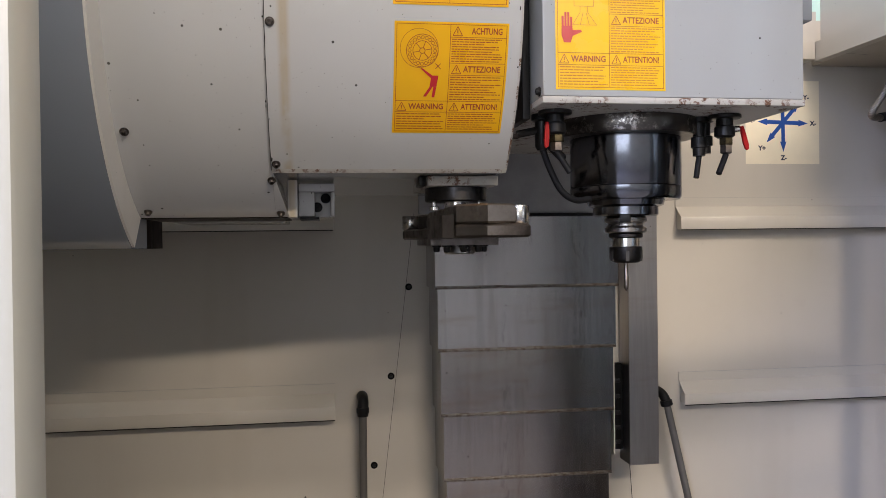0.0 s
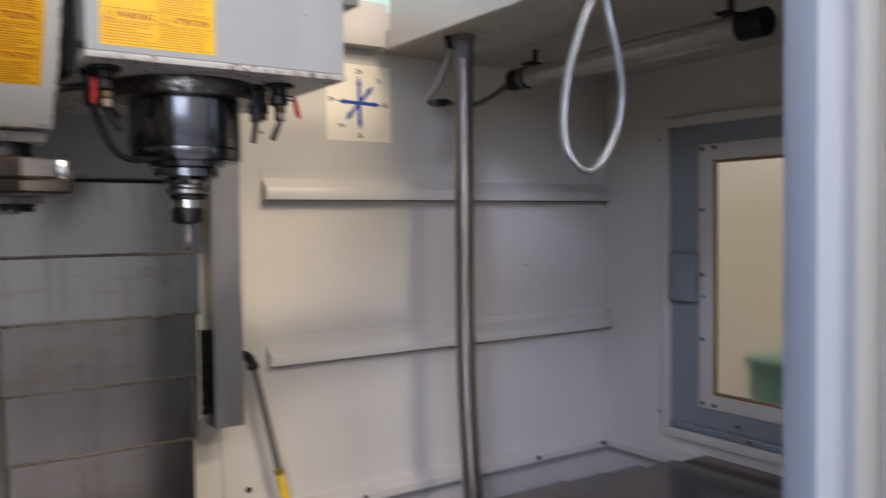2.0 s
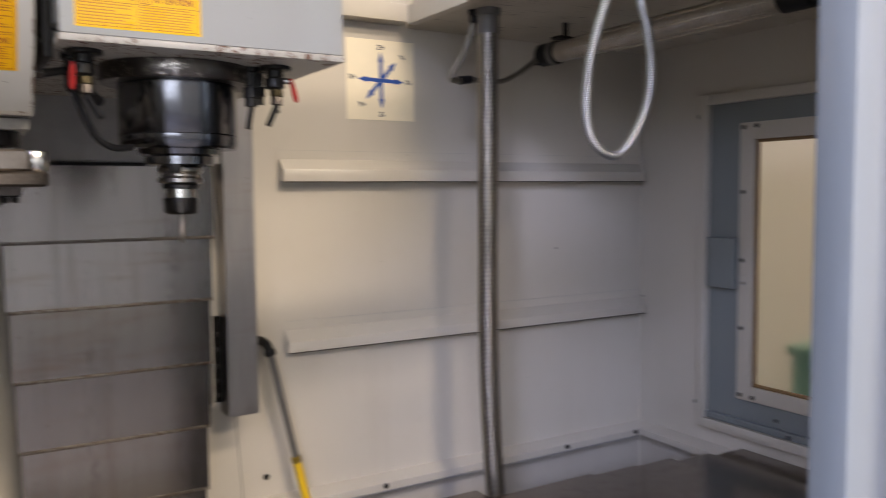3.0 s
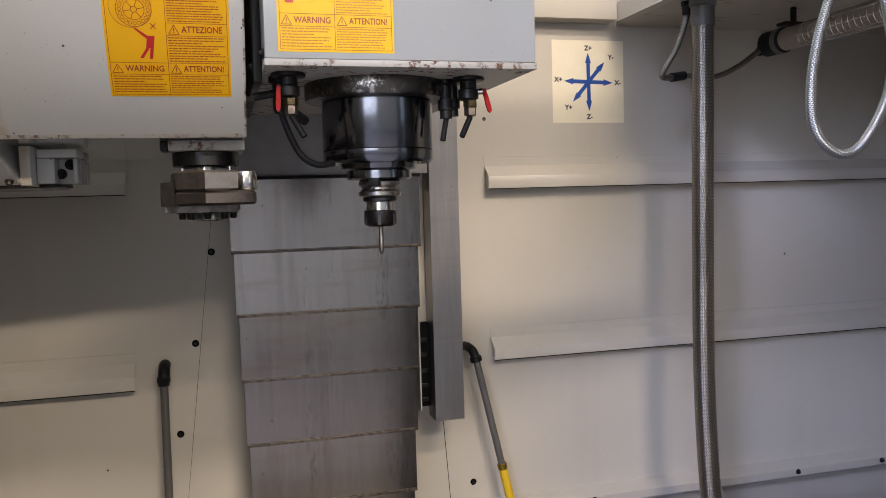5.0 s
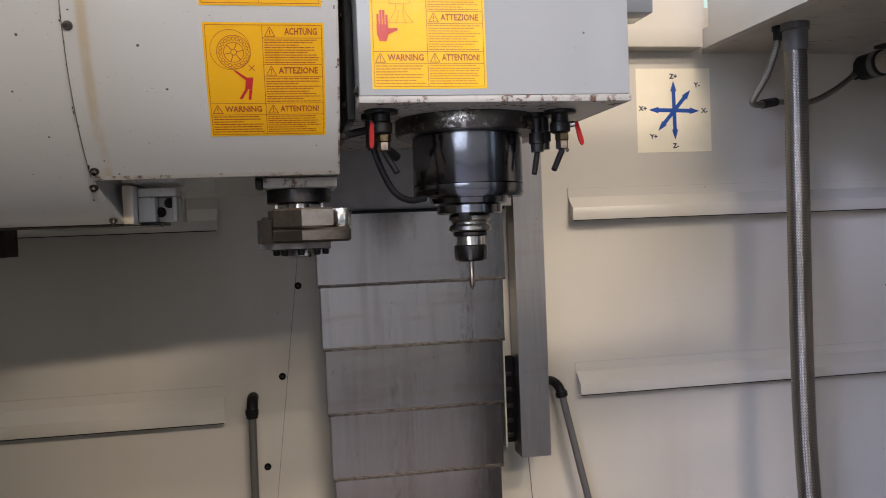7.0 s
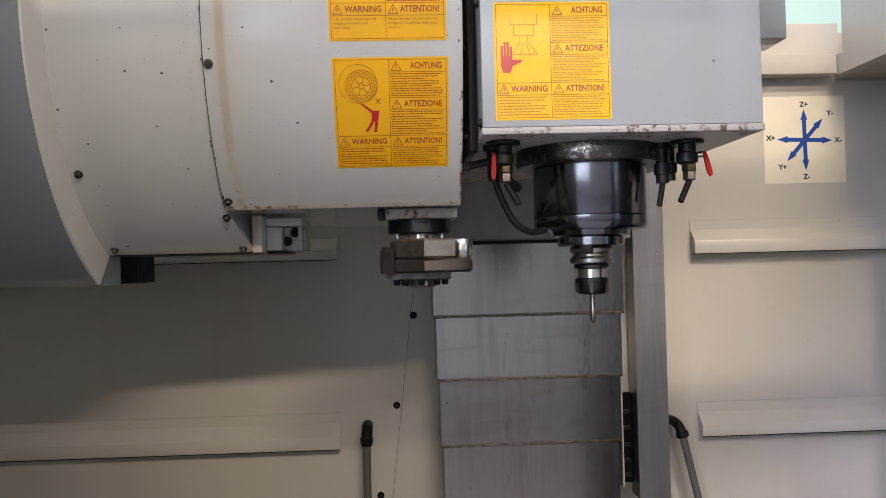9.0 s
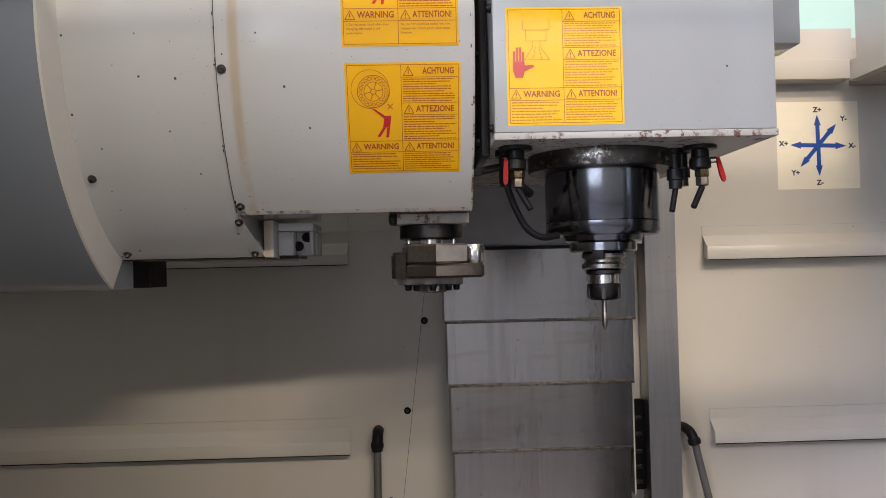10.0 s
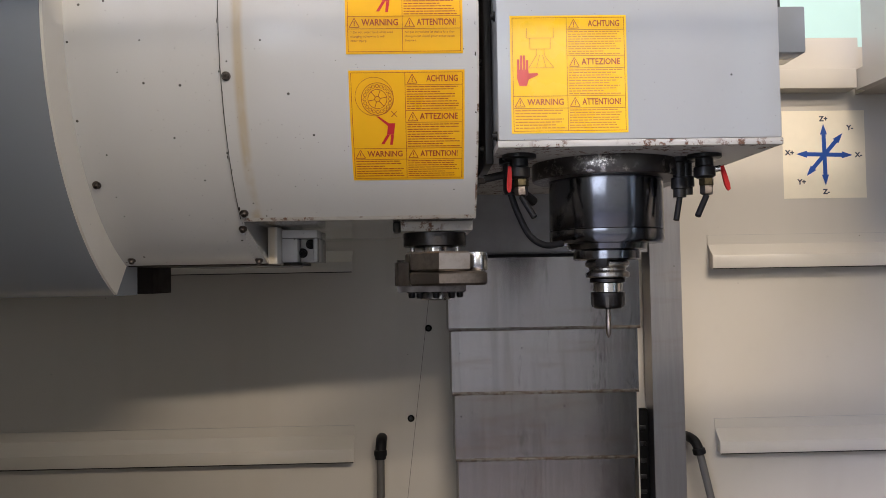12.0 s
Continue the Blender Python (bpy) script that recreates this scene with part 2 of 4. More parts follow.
M["yellow_faded"] = plain("bright_yellow_sticker_film", (0.93, 0.55, 0.008), 0.28, vary=0.06, scale=18.0, Specular_IOR_Level=0.3)
M["red_ink"] = plain("red_brown_print", (0.36, 0.055, 0.012), 0.4, vary=0.1)
M["pale_ink"] = plain("worn_orange_print", (0.40, 0.075, 0.008), 0.4, vary=0.1)
M["faint_ink"] = plain("faded_orange_print", (0.58, 0.20, 0.012), 0.4, vary=0.1)
M["red_shape"] = plain("red_print", (0.55, 0.012, 0.02), 0.35, vary=0.08)
M["silver_braid"] = braid("braided_steel_sheath", (0.27, 0.25, 0.22), 26.0, 0.0064, 0.30, 0.40, 0.45)
M["loop_braid"] = braid("braided_silver_hose", (0.55, 0.57, 0.61), 9.0, 0.006, 0.34, 0.6, 0.30)
M["lamp_tube"] = plain("frosted_lamp_tube", (0.30, 0.255, 0.205), 0.32, vary=0.3)
M["green"] = plain("green_plastic", (0.13, 0.25, 0.18), 0.5)
M["seal"] = plain("brown_window_seal", (0.25, 0.15, 0.07), 0.6, vary=0.3, scale=60.0)
g = Nodes("clear_glass")
M["glass"] = g.done((0.90, 0.93, 0.93), 0.03, 0.0, Transmission_Weight=1.0, IOR=1.10)
g = Nodes("hazy_polycarbonate")
M["haze"] = g.done((0.90, 0.87, 0.84), g.ramp(g.noise(14.0, 1, g.stretch(1, 1, 0.2)), 0.2, 0.8, 0.46, 0.52), 0.0, Transmission_Weight=1.0, IOR=1.05)

g = Nodes("scratched_door_polycarbonate")
M["door_haze"] = g.done((0.42, 0.50, 0.57), g.ramp(g.noise(20.0, 4, g.stretch(1, 1, 0.1)), 0.3, 0.8, 0.16, 0.26), 0.0, Transmission_Weight=0.85, IOR=1.15)

# ---- mesh helpers ----


def part(name, bm, material, parent=None, label=""):
    """Links a bmesh as one mesh object, smooth but for its hard edges, under a thing or a part."""
    bm.normal_update()
    for f in bm.faces:
        f.smooth = True
    for e in bm.edges:
        e.smooth = len(e.link_faces) == 2 and e.calc_face_angle(0) < radians(34)
    me = bpy.data.meshes.new(name)
    bm.to_mesh(me)
    bm.free()
    me.materials.append(M[material])
    ob = new(name, me)
    if parent is not None:
        ob.parent = parent
        if parent.parent is None:
            ob.matrix_parent_inverse = Matrix.Translation(-parent.location)
    if label:
        ob["label"] = label
    return ob


def thing(name, base, label, category, group="", kind=""):
    """An empty at the thing's base; its parts are laid out in world places."""
    ob = new(name)
    ob.empty_display_size = 0.02
    ob.location = base
    return tagged(ob, label, category, group, kind)


def box(bm, x0, x1, y0, y1, z0, z1, bevel=0.0, m=None):
    r = bmesh.ops.create_cube(bm, size=1.0, matrix=Matrix.Translation(((x0 + x1) / 2, (y0 + y1) / 2, (z0 + z1) / 2)) @ Matrix.Diagonal((x1 - x0, y1 - y0, z1 - z0, 1)))
    if bevel:
        edges = list({e for v in r["verts"] for e in v.link_edges})
        r = bmesh.ops.bevel(bm, geom=edges, offset=bevel, segments=2, profile=0.5, affect="EDGES")
    if m is not None:
        bmesh.ops.transform(bm, matrix=m, verts=list({v for v in r["verts"]}))
    return bm


def cube(*a, **k):
    return box(bmesh.new(), *a, **k)


def lathe(profile, cx, cy, cz=0.0, seg=48, bm=None, m=None):
    """Rings of (radius, z) turned about an upright line; ends are closed."""
    bm = bm or bmesh.new()
    base = m or Matrix()
    rings = []
    for r, z in profile:
        r = max(r, 0.0002)
        rings.append([bm.verts.new(base @ Vector((cx + r * math.cos(2 * math.pi * i / seg), cy + r * math.sin(2 * math.pi * i / seg), cz + z))) for i in range(seg)])
    for a, b in zip(rings, rings[1:]):
        for i in range(seg):
            bm.faces.new((a[i], a[(i + 1) % seg], b[(i + 1) % seg], b[i]))
    bm.faces.new(list(reversed(rings[0])))
    bm.faces.new(rings[-1])
    bmesh.ops.recalc_face_normals(bm, faces=bm.faces)
    return bm


def rod(a, b, r, seg=20, bm=None, r2=None, bevel=0.0):
    a, b = Vector(a), Vector(b)
    m = Matrix.Translation(a) @ (b - a).to_track_quat("Z", "Y").to_matrix().to_4x4()
    n = (b - a).length
    r2 = r if r2 is None else r2
    prof = [(r, 0), (r2, n)] if not bevel else [(r - bevel, 0), (r, bevel), (r2, n - bevel), (r2 - bevel, n)]
    return lathe(prof, 0, 0, 0, seg, bm, m)


def smooth_path(points, steps=10):
    """Catmull-Rom through the points."""
    p = [Vector(q) for q in points]
    p = [2 * p[0] - p[1]] + p + [2 * p[-1] - p[-2]]
    out = []
    for i in range(1, len(p) - 2):
        for k in range(steps):
            t = k / steps
            a, b, c, d = p[i - 1], p[i], p[i + 1], p[i + 2]
            out.append(0.5 * (2 * b + (c - a) * t + (2 * a - 5 * b + 4 * c - d) * t * t + (3 * b - a - 3 * c + d) * t ** 3))
    return out + [p[-2]]


def hose(points, r, seg=18, steps=10, bm=None):
    """A round tube along a smooth path, with u round it and v in metres along it."""
    bm = bm or bmesh.new()
    uv = bm.loops.layers.uv.verify()
    path = smooth_path(points, steps)
    rings, dist, length = [], [], 0.0
    side = None
    for i, q in enumerate(path):
        d = (path[min(i + 1, len(path) - 1)] - path[max(i - 1, 0)]).normalized()
        if side is None:
            side = d.orthogonal().normalized()
        side = (side - d * side.dot(d)).normalized()
        up = d.cross(side)
        rings.append([bm.verts.new(q + r * (math.cos(2 * math.pi * k / seg) * side + math.sin(2 * math.pi * k / seg) * up)) for k in range(seg)])
        length += (q - path[i - 1]).length if i else 0.0
        dist.append(length)
    for i in range(len(rings) - 1):
        for k in range(seg):
            f = bm.faces.new((rings[i][k], rings[i][(k + 1) % seg], rings[i + 1][(k + 1) % seg], rings[i + 1][k]))
            for lp, (du, dv) in zip(f.loops, ((k, i), (k + 1, i), (k + 1, i + 1), (k, i + 1))):
                lp[uv].uv = (du / seg, dist[dv])
    bm.faces.new(list(reversed(rings[0])))
    bm.faces.new(rings[-1])
    bmesh.ops.recalc_face_normals(bm, faces=bm.faces)
    return bm


def prism(outline, axis, a, b, bm=None):
    """A closed outline of pairs pushed along x (pairs y, z), y (pairs x, z) or z (pairs x, y) from a to b."""
    bm = bm or bmesh.new()

    def at(p, w):
        return {"x": (w, p[0], p[1]), "y": (p[0], w, p[1]), "z": (p[0], p[1], w)}[axis]

    lo = [bm.verts.new(at(p, a)) for p in outline]
    hi = [bm.verts.new(at(p, b)) for p in outline]
    n = len(outline)
    for i in range(n):
        bm.faces.new((lo[i], lo[(i + 1) % n], hi[(i + 1) % n], hi[i]))
    bm.faces.new(list(reversed(lo)))
    bm.faces.new(hi)
    bmesh.ops.recalc_face_normals(bm, faces=bm.faces)
    return bm


def screw_mesh(r, h, axis):
    """A button head with a hex socket, on the plane through the origin, standing out along the axis."""
    m = Vector(axis).to_track_quat("Z", "Y").to_matrix().to_4x4()
    return lathe([(r * 1.45, -0.0006), (r * 1.45, h * 0.22), (r, h * 0.25), (r, h * 0.7), (r * 0.8, h), (r * 0.48, h), (r * 0.42, h * 0.55)], 0, 0, 0, 14, None, m)


def screws(places, r, h, axis, parent, material="oily", name="screw"):
    first = None
    for p in places:
        if first is None:
            first = part(name, screw_mesh(r, h, axis), material, parent)
            ob = first
        else:
            ob = new(name, first.data)
            ob.parent = parent
            ob.matrix_parent_inverse = first.matrix_parent_inverse.copy()
        ob.location = p
    return first


def washers(places, r, axis, parent):
    m = Vector(axis).to_track_quat("Z", "Y").to_matrix().to_4x4()
    for p in places:
        part("washer", lathe([(r, -0.0005), (r, 0.0008), (r * 0.86, 0.0013)], 0, 0, 0, 18, None, Matrix.Translation(p) @ m), "soot", parent, "black oily washer")


def setting(name, bm, material, label, category):
    ob = part(name, bm, material)
    return tagged(ob, label, category, kind="structure")

# ---- the hall and the enclosure ----
WALL_Y, WALL_X, LEFT_X, DOOR_Y = 1.95, 2.225, -0.75, 0.45

setting("ground", cube(-7, 9, -7, 8, -0.1, 0.0), "concrete", "grey coated workshop floor", "floor")
setting("hall_wall_north", cube(-7, 9, 5.0, 5.2, 0, 6), "mint", "pale mint green painted workshop wall", "wall")
setting("hall_wall_south", cube(-7, 9, -5.4, -5.2, 0, 6), "hall", "plain pale workshop wall", "wall")
setting("hall_wall_east", cube(8.0, 8.2, -5.2, 5.0, 0, 6), "hall", "plain pale workshop wall", "wall")
setting("hall_wall_west", cube(-6.2, -6.0, -5.2, 5.0, 0, 6), "hall", "plain pale workshop wall", "wall")
setting("hall_ceiling", cube(-7, 9, -5.4, 5.2, 6.0, 6.2), "hall", "plain pale workshop ceiling", "ceiling")

wall_north = setting("wall_north", cube(LEFT_X, WALL_X + 0.04, WALL_Y, WALL_Y + 0.03, 0.0, 2.10), "wall", "cream painted sheet steel back wall of the machine enclosure", "wall")
screws([(0.331, WALL_Y, 1.448), (0.287, WALL_Y, 1.240), (0.245, WALL_Y, 1.033), (0.943, WALL_Y, 0.836)], 0.0040, 0.004, (0, -1, 0), wall_north, "oily", "bolt")
screws([(1.255, 1.903, 0.766), (1.876, 1.903, 0.766), (2.160, 1.903, 0.766)], 0.0052, 0.007, (0, -1, 0), wall_north, "oily", "bolt")
washers([(0.331, WALL_Y, 1.448), (0.287, WALL_Y, 1.240), (0.245, WALL_Y, 1.033), (0.943, WALL_Y, 0.836)], 0.0082, (0, -1, 0), wall_north)
# welded seams
part("seam", prism([(0.3449, 1.62), (0.3457, 1.62), (0.2212, 0.60), (0.2204, 0.60)], "y", WALL_Y - 0.0008, WALL_Y + 0.001), "dark_gap", wall_north)
part("seam", prism([(0.8640, 1.06), (0.8655, 1.06), (0.8955, 0.60), (0.8940, 0.60)], "y", WALL_Y - 0.0008, WALL_Y + 0.001), "dark_gap", wall_north)
# ledge strip and the inset wall under it
part("ledge", prism([(1.95, 0.787), (1.910, 0.778), (1.903, 0.774), (1.903, 0.754), (1.95, 0.752)], "x", 0.90, WALL_X), "rail", wall_north)
# thin strip for the darker line under the ledge
part("ledge_seal", cube(0.90, 2.176, 1.906, 1.949, 0.7490, 0.7518), "recess", wall_north, "thin grey strip under the ledge")

# east wall: four sheets round its window opening
WY0, WY1, WZ0, WZ1 = 0.70, 1.685, 0.845, 1.805
bm = bmesh.new()
box(bm, WALL_X, WALL_X + 0.03, WY1, WALL_Y, 0.0, 2.10)
box(bm, WALL_X, WALL_X + 0.03, DOOR_Y, WY0, 0.0, 2.10)
box(bm, WALL_X, WALL_X + 0.03, WY0, WY1, 0.0, WZ0)
box(bm, WALL_X, WALL_X + 0.03, WY0, WY1, WZ1, 2.10)
wall_east = setting("wall_east", bm, "wall", "cream painted sheet steel side wall with a window opening", "wall")
part("ledge", prism([(2.225, 0.787), (2.185, 0.778), (2.178, 0.774), (2.178, 0.754), (2.225, 0.752)], "y", 1.40, 1.900), "rail", wall_east)
screws([(WALL_X, 1.712, z) for z in (0.90, 1.765)], 0.005, 0.005, (-1, 0, 0), wall_east, "oily", "bolt")
setting("wall_west", cube(LEFT_X - 0.03, LEFT_X, DOOR_Y, WALL_Y + 0.03, 0.0, 2.10), "wall", "cream painted sheet steel side wall", "wall")
setting("machine_base", cube(LEFT_X, WALL_X, DOOR_Y + 0.06, WALL_Y, 0.0, 0.48), "tray", "dark oily machine base under the work area", "base")
setting("front_apron", cube(LEFT_X, WALL_X, DOOR_Y - 0.005, DOOR_Y + 0.055, 0.0, 0.50), "door", "pale painted sheet apron below the doors", "panel")

# side window with its frames
win = thing("window_1", (WALL_X, 1.2, WZ0), "fixed side window in a blue grey panel with a screwed cream frame", "window", kind="structure")


def ring_frame(x0, x1, ya, yb, za, zb, w, bottom=None):
    bm = bmesh.new()
    low = w if bottom is None else bottom
    box(bm, x0, x1, yb - w, yb, za, zb, 0.0015)
    box(bm, x0, x1, ya, ya + w, za, zb, 0.0015)
    box(bm, x0 + 0.0005, x1, ya + w, yb - w, za, za + low, 0.0015)
    box(bm, x0 + 0.0005, x1, ya + w, yb - w, zb - w, zb, 0.0015)
    return bm


part("outer_frame", ring_frame(WALL_X - 0.020, WALL_X + 0.02, WY0 - 0.01, WY1 + 0.012, WZ0 - 0.01, WZ1 + 0.018, 0.028), "rail", win, "cream outer frame")
part("sill", cube(WALL_X - 0.012, WALL_X + 0.01, WY0 + 0.02, WY1 - 0.02, WZ0 + 0.02, WZ0 + 0.04, 0.002), "bluegrey", win, "blue grey bottom flange")
IY0, IY1, IZ0, IZ1 = 0.84, 1.560, 0.943, 1.735
bm = bmesh.new()
box(bm, WALL_X + 0.002, WALL_X + 0.018, IY1 - 0.02, WY1 - 0.016, WZ0 + 0.018, WZ1 - 0.010)
box(bm, WALL_X + 0.002, WALL_X + 0.018, WY0 + 0.018, IY0 + 0.02, WZ0 + 0.018, WZ1 - 0.010)
box(bm, WALL_X + 0.002, WALL_X + 0.018, IY0 + 0.02, IY1 - 0.02, WZ0 + 0.018, IZ0 + 0.02)
box(bm, WALL_X + 0.002, WALL_X + 0.018, IY0 + 0.02, IY1 - 0.02, IZ1 - 0.02, WZ1 - 0.010)
part("panel", bm, "bluegrey", win, "blue grey panel")
part("inner_frame", ring_frame(WALL_X - 0.006, WALL_X + 0.012, IY0, IY1, IZ0, IZ1, 0.048, 0.042), "rail", win, "cream inner frame with screws")
part("seal", ring_frame(WALL_X + 0.001, WALL_X + 0.012, IY0 + 0.048, IY1 - 0.048, IZ0 + 0.042, IZ1 - 0.048, 0.009), "seal", win, "brown stained window seal")
part("pane", cube(WALL_X + 0.008, WALL_X + 0.014, IY0 + 0.05, IY1 - 0.05, IZ0 + 0.045, IZ1 - 0.05), "haze", win, "hazy yellowed pane").visible_shadow = False
part("latch_plate", cube(WALL_X - 0.024, WALL_X + 0.003, 1.562, 1.660, 1.262, 1.408, 0.004), "bluegrey", win, "blue grey latch plate")
screws([(WALL_X - 0.006, IY1 - 0.013, z) for z in (0.957, 1.15, 1.345, 1.54, 1.722)] + [(WALL_X - 0.006, IY1 - 0.055, z) for z in (0.955, 1.724)], 0.0045, 0.004, (-1, 0, 0), win, "oily")
screws([(WALL_X + 0.002, 1.43, 0.905), (WALL_X - 0.012, 1.38, 0.873)], 0.004, 0.004, (-1, 0, 0), win, "oily")
setting("partition", cube(3.1, 3.16, -1.5, 4.5, 0.0, 2.6), "partition", "beige partition outside the side window", "wall")
bin_ = thing("waste_bin", (2.75, 1.3, 0.0), "green plastic waste bin beside the machine", "bin")
part("body", prism([(2.62, 0.0), (2.88, 0.0), (2.93, 1.02), (2.57, 1.02)], "y", 1.0, 1.63), "green", bin_)
part("lid", cube(2.56, 2.94, 0.98, 1.65, 1.02, 1.05, 0.01), "green", bin_)


# folded rails on the back wall
def rail(name, x0, x1, z0, z1):
    ob = thing(name, ((x0 + x1) / 2, WALL_Y, z0), "cream painted folded sheet rail screwed to the back wall", "rail", "folded rails on the back wall")
    za, zb = z1 - 0.022, z1 - 0.048
    part("upper_flange", cube(x0, x1, 1.9465, 1.9490, za, z1), "rail", ob)
    part("slope", prism([(1.9465, za), (1.9490, za), (1.9185, zb), (1.9160, zb)], "x", x0 + 0.0003, x1 - 0.0003), "rail", ob)
    part("front_lip", cube(x0, x1, 1.9150, 1.9176, z0, zb, 0.0006), "rail", ob)
    # dark strip puts the shade below the lip into colour, with some dirt
    part("lower_edge", cube(x0 + 0.001, x1 - 0.001, 1.9146, 1.9180, z0 - 0.0022, z0 - 0.0002), "grime_shade", ob, "dark strip for the shade and dirt along the lower edge")
    part("end_plate", prism([(1.9490, z0), (1.9180, z0), (1.9180, zb), (1.9490, za)], "x", x0 + 0.004, x0 + 0.0055), "rail", ob)
    # grey strip stands for the shadow line where flange meets wall
    part("shadow_gap", cube(x0, x1, 1.9492, 1.9499, z1 - 0.002, z1 + 0.0005), "recess", ob, "thin grey strip drawn for the shadow gap above the rail")
    return ob


rail("wall_rail", LEFT_X, 0.158, 1.583, 1.654)
rail("wall_rail", LEFT_X, 0.156, 1.150, 1.227)
rail("wall_rail", 0.992, 2.205, 1.576, 1.654)
rail("wall_rail", 0.997, 2.213, 1.150, 1.224)

# roof panel over the right of the work area, with its folded lip, and the beam at the back
roof = setting("roof_panel", cube(1.36, WALL_X + 0.03, DOOR_Y, WALL_Y, 1.985, 2.0), "roof", "cream painted roof panel, dirty and speckled underneath", "roof")
part("lip", prism([(1.335, 1.985), (1.36, 1.985), (1.36, 2.24), (1.352, 2.24), (1.352, 2.036), (1.335, 2.032)], "y", DOOR_Y, 1.90), "rail", roof, "cream folded roof edge")
beam = setting("back_beam", cube(LEFT_X, 1.334, 1.894, WALL_Y, 1.989, 2.034, 0.001), "rail", "cream painted beam along the top of the back wall", "beam")
part("upstand", cube(LEFT_X, 1.350, 1.915, 1.93, 2.034, 2.112), "rail", beam)

# ---- doors ----


def door(name, x0, x1, slot):
    d = thing(name, ((x0 + x1) / 2, DOOR_Y, 0.50), "pale painted sliding door of the machine, pushed open", "door", kind="structure")
    y0, y1, z0, z1 = DOOR_Y, DOOR_Y + 0.042, 0.50, 2.30
    bm = bmesh.new()
    if slot:
        a, b, c, e = slot
        box(bm, x0, a, y0, y1, z0, z1, 0.005)
        box(bm, b, x1, y0, y1, z0, z1, 0.005)
        box(bm, a, b, y0 + 0.001, y1 - 0.001, z0, c)
        box(bm, a, b, y0 + 0.001, y1 - 0.001, e, z1)
        part("leaf", bm, "door", d)
        part("pane", cube(a - 0.01, b + 0.01, y0 + 0.016, y0 + 0.022, c - 0.01, e + 0.01), "door_haze", d, "hazy door pane").visible_shadow = False
        part("gasket", cube(b - 0.004, b - 0.0005, y0 - 0.001, y0 + 0.012, c, e), "recess", d, "grey gasket")
    else:
        box(bm, x0, x1, y0, y1, z0, z1, 0.005)
        part("leaf", bm, "left_door", d)
    return d


door("door_1", LEFT_X, 0.0, None)
d2 = door("door_2", 0.998, 1.72, (1.134, 1.335, 0.62, 2.20))
part("edge_strip", cube(1.118, 1.131, DOOR_Y - 0.006, DOOR_Y + 0.001, 0.80, 2.28, 0.002), "rail", d2, "cream edge strip")
grip = part("pull_bar", rod((1.060, 0.398, 0.86), (1.060, 0.398, 2.24), 0.0150, 32), "chrome", d2, "chrome tubular pull bar")
for z in (0.90, 2.2):
    part("bracket", rod((1.060, 0.398, z), (1.060, 0.452, z), 0.009, 14), "chrome", d2)
setting("front_panel", cube(1.722, WALL_X + 0.03, DOOR_Y, DOOR_Y + 0.042, 0.50, 2.30), "door", "pale painted front panel beside the door", "panel")

# Unseen header; its height sets where the lamp light is cut off.
setting("front_header", cube(0.002, 0.996, DOOR_Y + 0.002, DOOR_Y + 0.04, 2.12, 2.30, 0.003), "door", "unseen pale painted sheet header over the door opening, set to cut the lamp light", "panel")

# ---- steel way covers below ----
cover = thing("table_way_cover", (1.8, 1.1, 0.79), "dark oily telescopic steel covers over the table guideways", "way cover")
part("trestle", cube(0.95, 2.16, 0.70, 1.46, 0.48, 0.797), "brown", cover)
x_right = WALL_X - 0.004
backs = (1.536, 1.553, 1.575, 1.578, 1.585, 1.64)
for k, (x0, x1) in enumerate(((2.02, x_right), (1.885, 2.10), (1.755, 1.97), (1.60, 1.84), (1.335, 1.69), (1.0, 1.37))):
    z, yb = 0.795 + 0.003 * k, backs[k]
    bm = bmesh.new()
    box(bm, x0, x1, 0.62 - 0.004 * k, yb, z + 0.0032, z + 0.005)
    box(bm, x0, x1, yb - 0.002, yb, z - 0.07, z + 0.0028)
    part("plate", bm, "dark_sheet", cover)

# ---- column: telescopic cover, guide and channel ----
column = thing("column_way_cover", (0.58, 1.85, 0.6), "brushed steel telescopic cover over the vertical guideway, stained with coolant", "way cover")
edges = [1.612, 1.449, 1.312, 1.170, 1.027, 0.885, 0.743, 0.60, 0.48]
for k in range(8):
    x0, x1, y = 0.373 + 0.0055 * k, 0.787 - 0.0055 * k, 1.797 + 0.0035 * k
    top, low = edges[k], edges[k + 1]
    bm = bmesh.new()
    box(bm, x0, x1, y, y + 0.002, low, top + (0.02 if k else 0.0))
    box(bm, x0, x0 + 0.002, y + 0.002, WALL_Y - 0.002, low, top)
    box(bm, x1 - 0.002, x1, y + 0.002, WALL_Y - 0.002, low, top)
    s = part("slat", bm, "slat_oily_dim" if k > 1 else "slat", column, "brownish oil stained slat, darkened for its dimmer reflection" if k > 1 else "")
    bm = cube(x0, x1, y - 0.0022, y, low, low + 0.0050, 0.0006)
    box(bm, x0, x1, y - 0.0006, y, low + 0.0055, low + 0.0070)
    part("bead", bm, "bead", s, "rust stained folded lower edge")
part("top_wiper", cube(0.372, 0.790, 1.792, 1.803, 1.606, 1.613), "rubber", column, "black wiper strip")

apron = thing("head_apron", (0.58, 1.82, 1.61), "grey painted sheet apron hanging below the spindle head", "panel")
part("sheet", cube(0.34, 0.808, 1.80, 1.815, 1.613, 2.3, 0.002), "recess", apron)

guide = thing("column_guide_plate", (0.845, 1.8, 1.045), "dull steel cover strip standing beside the slatted cover", "guide strip")
part("front", cube(0.811, 0.879, 1.797, 1.799, 1.045, 2.2), "guide", guide)
part("side", cube(0.877, 0.879, 1.7992, WALL_Y - 0.002, 1.045, 2.2), "guide", guide)
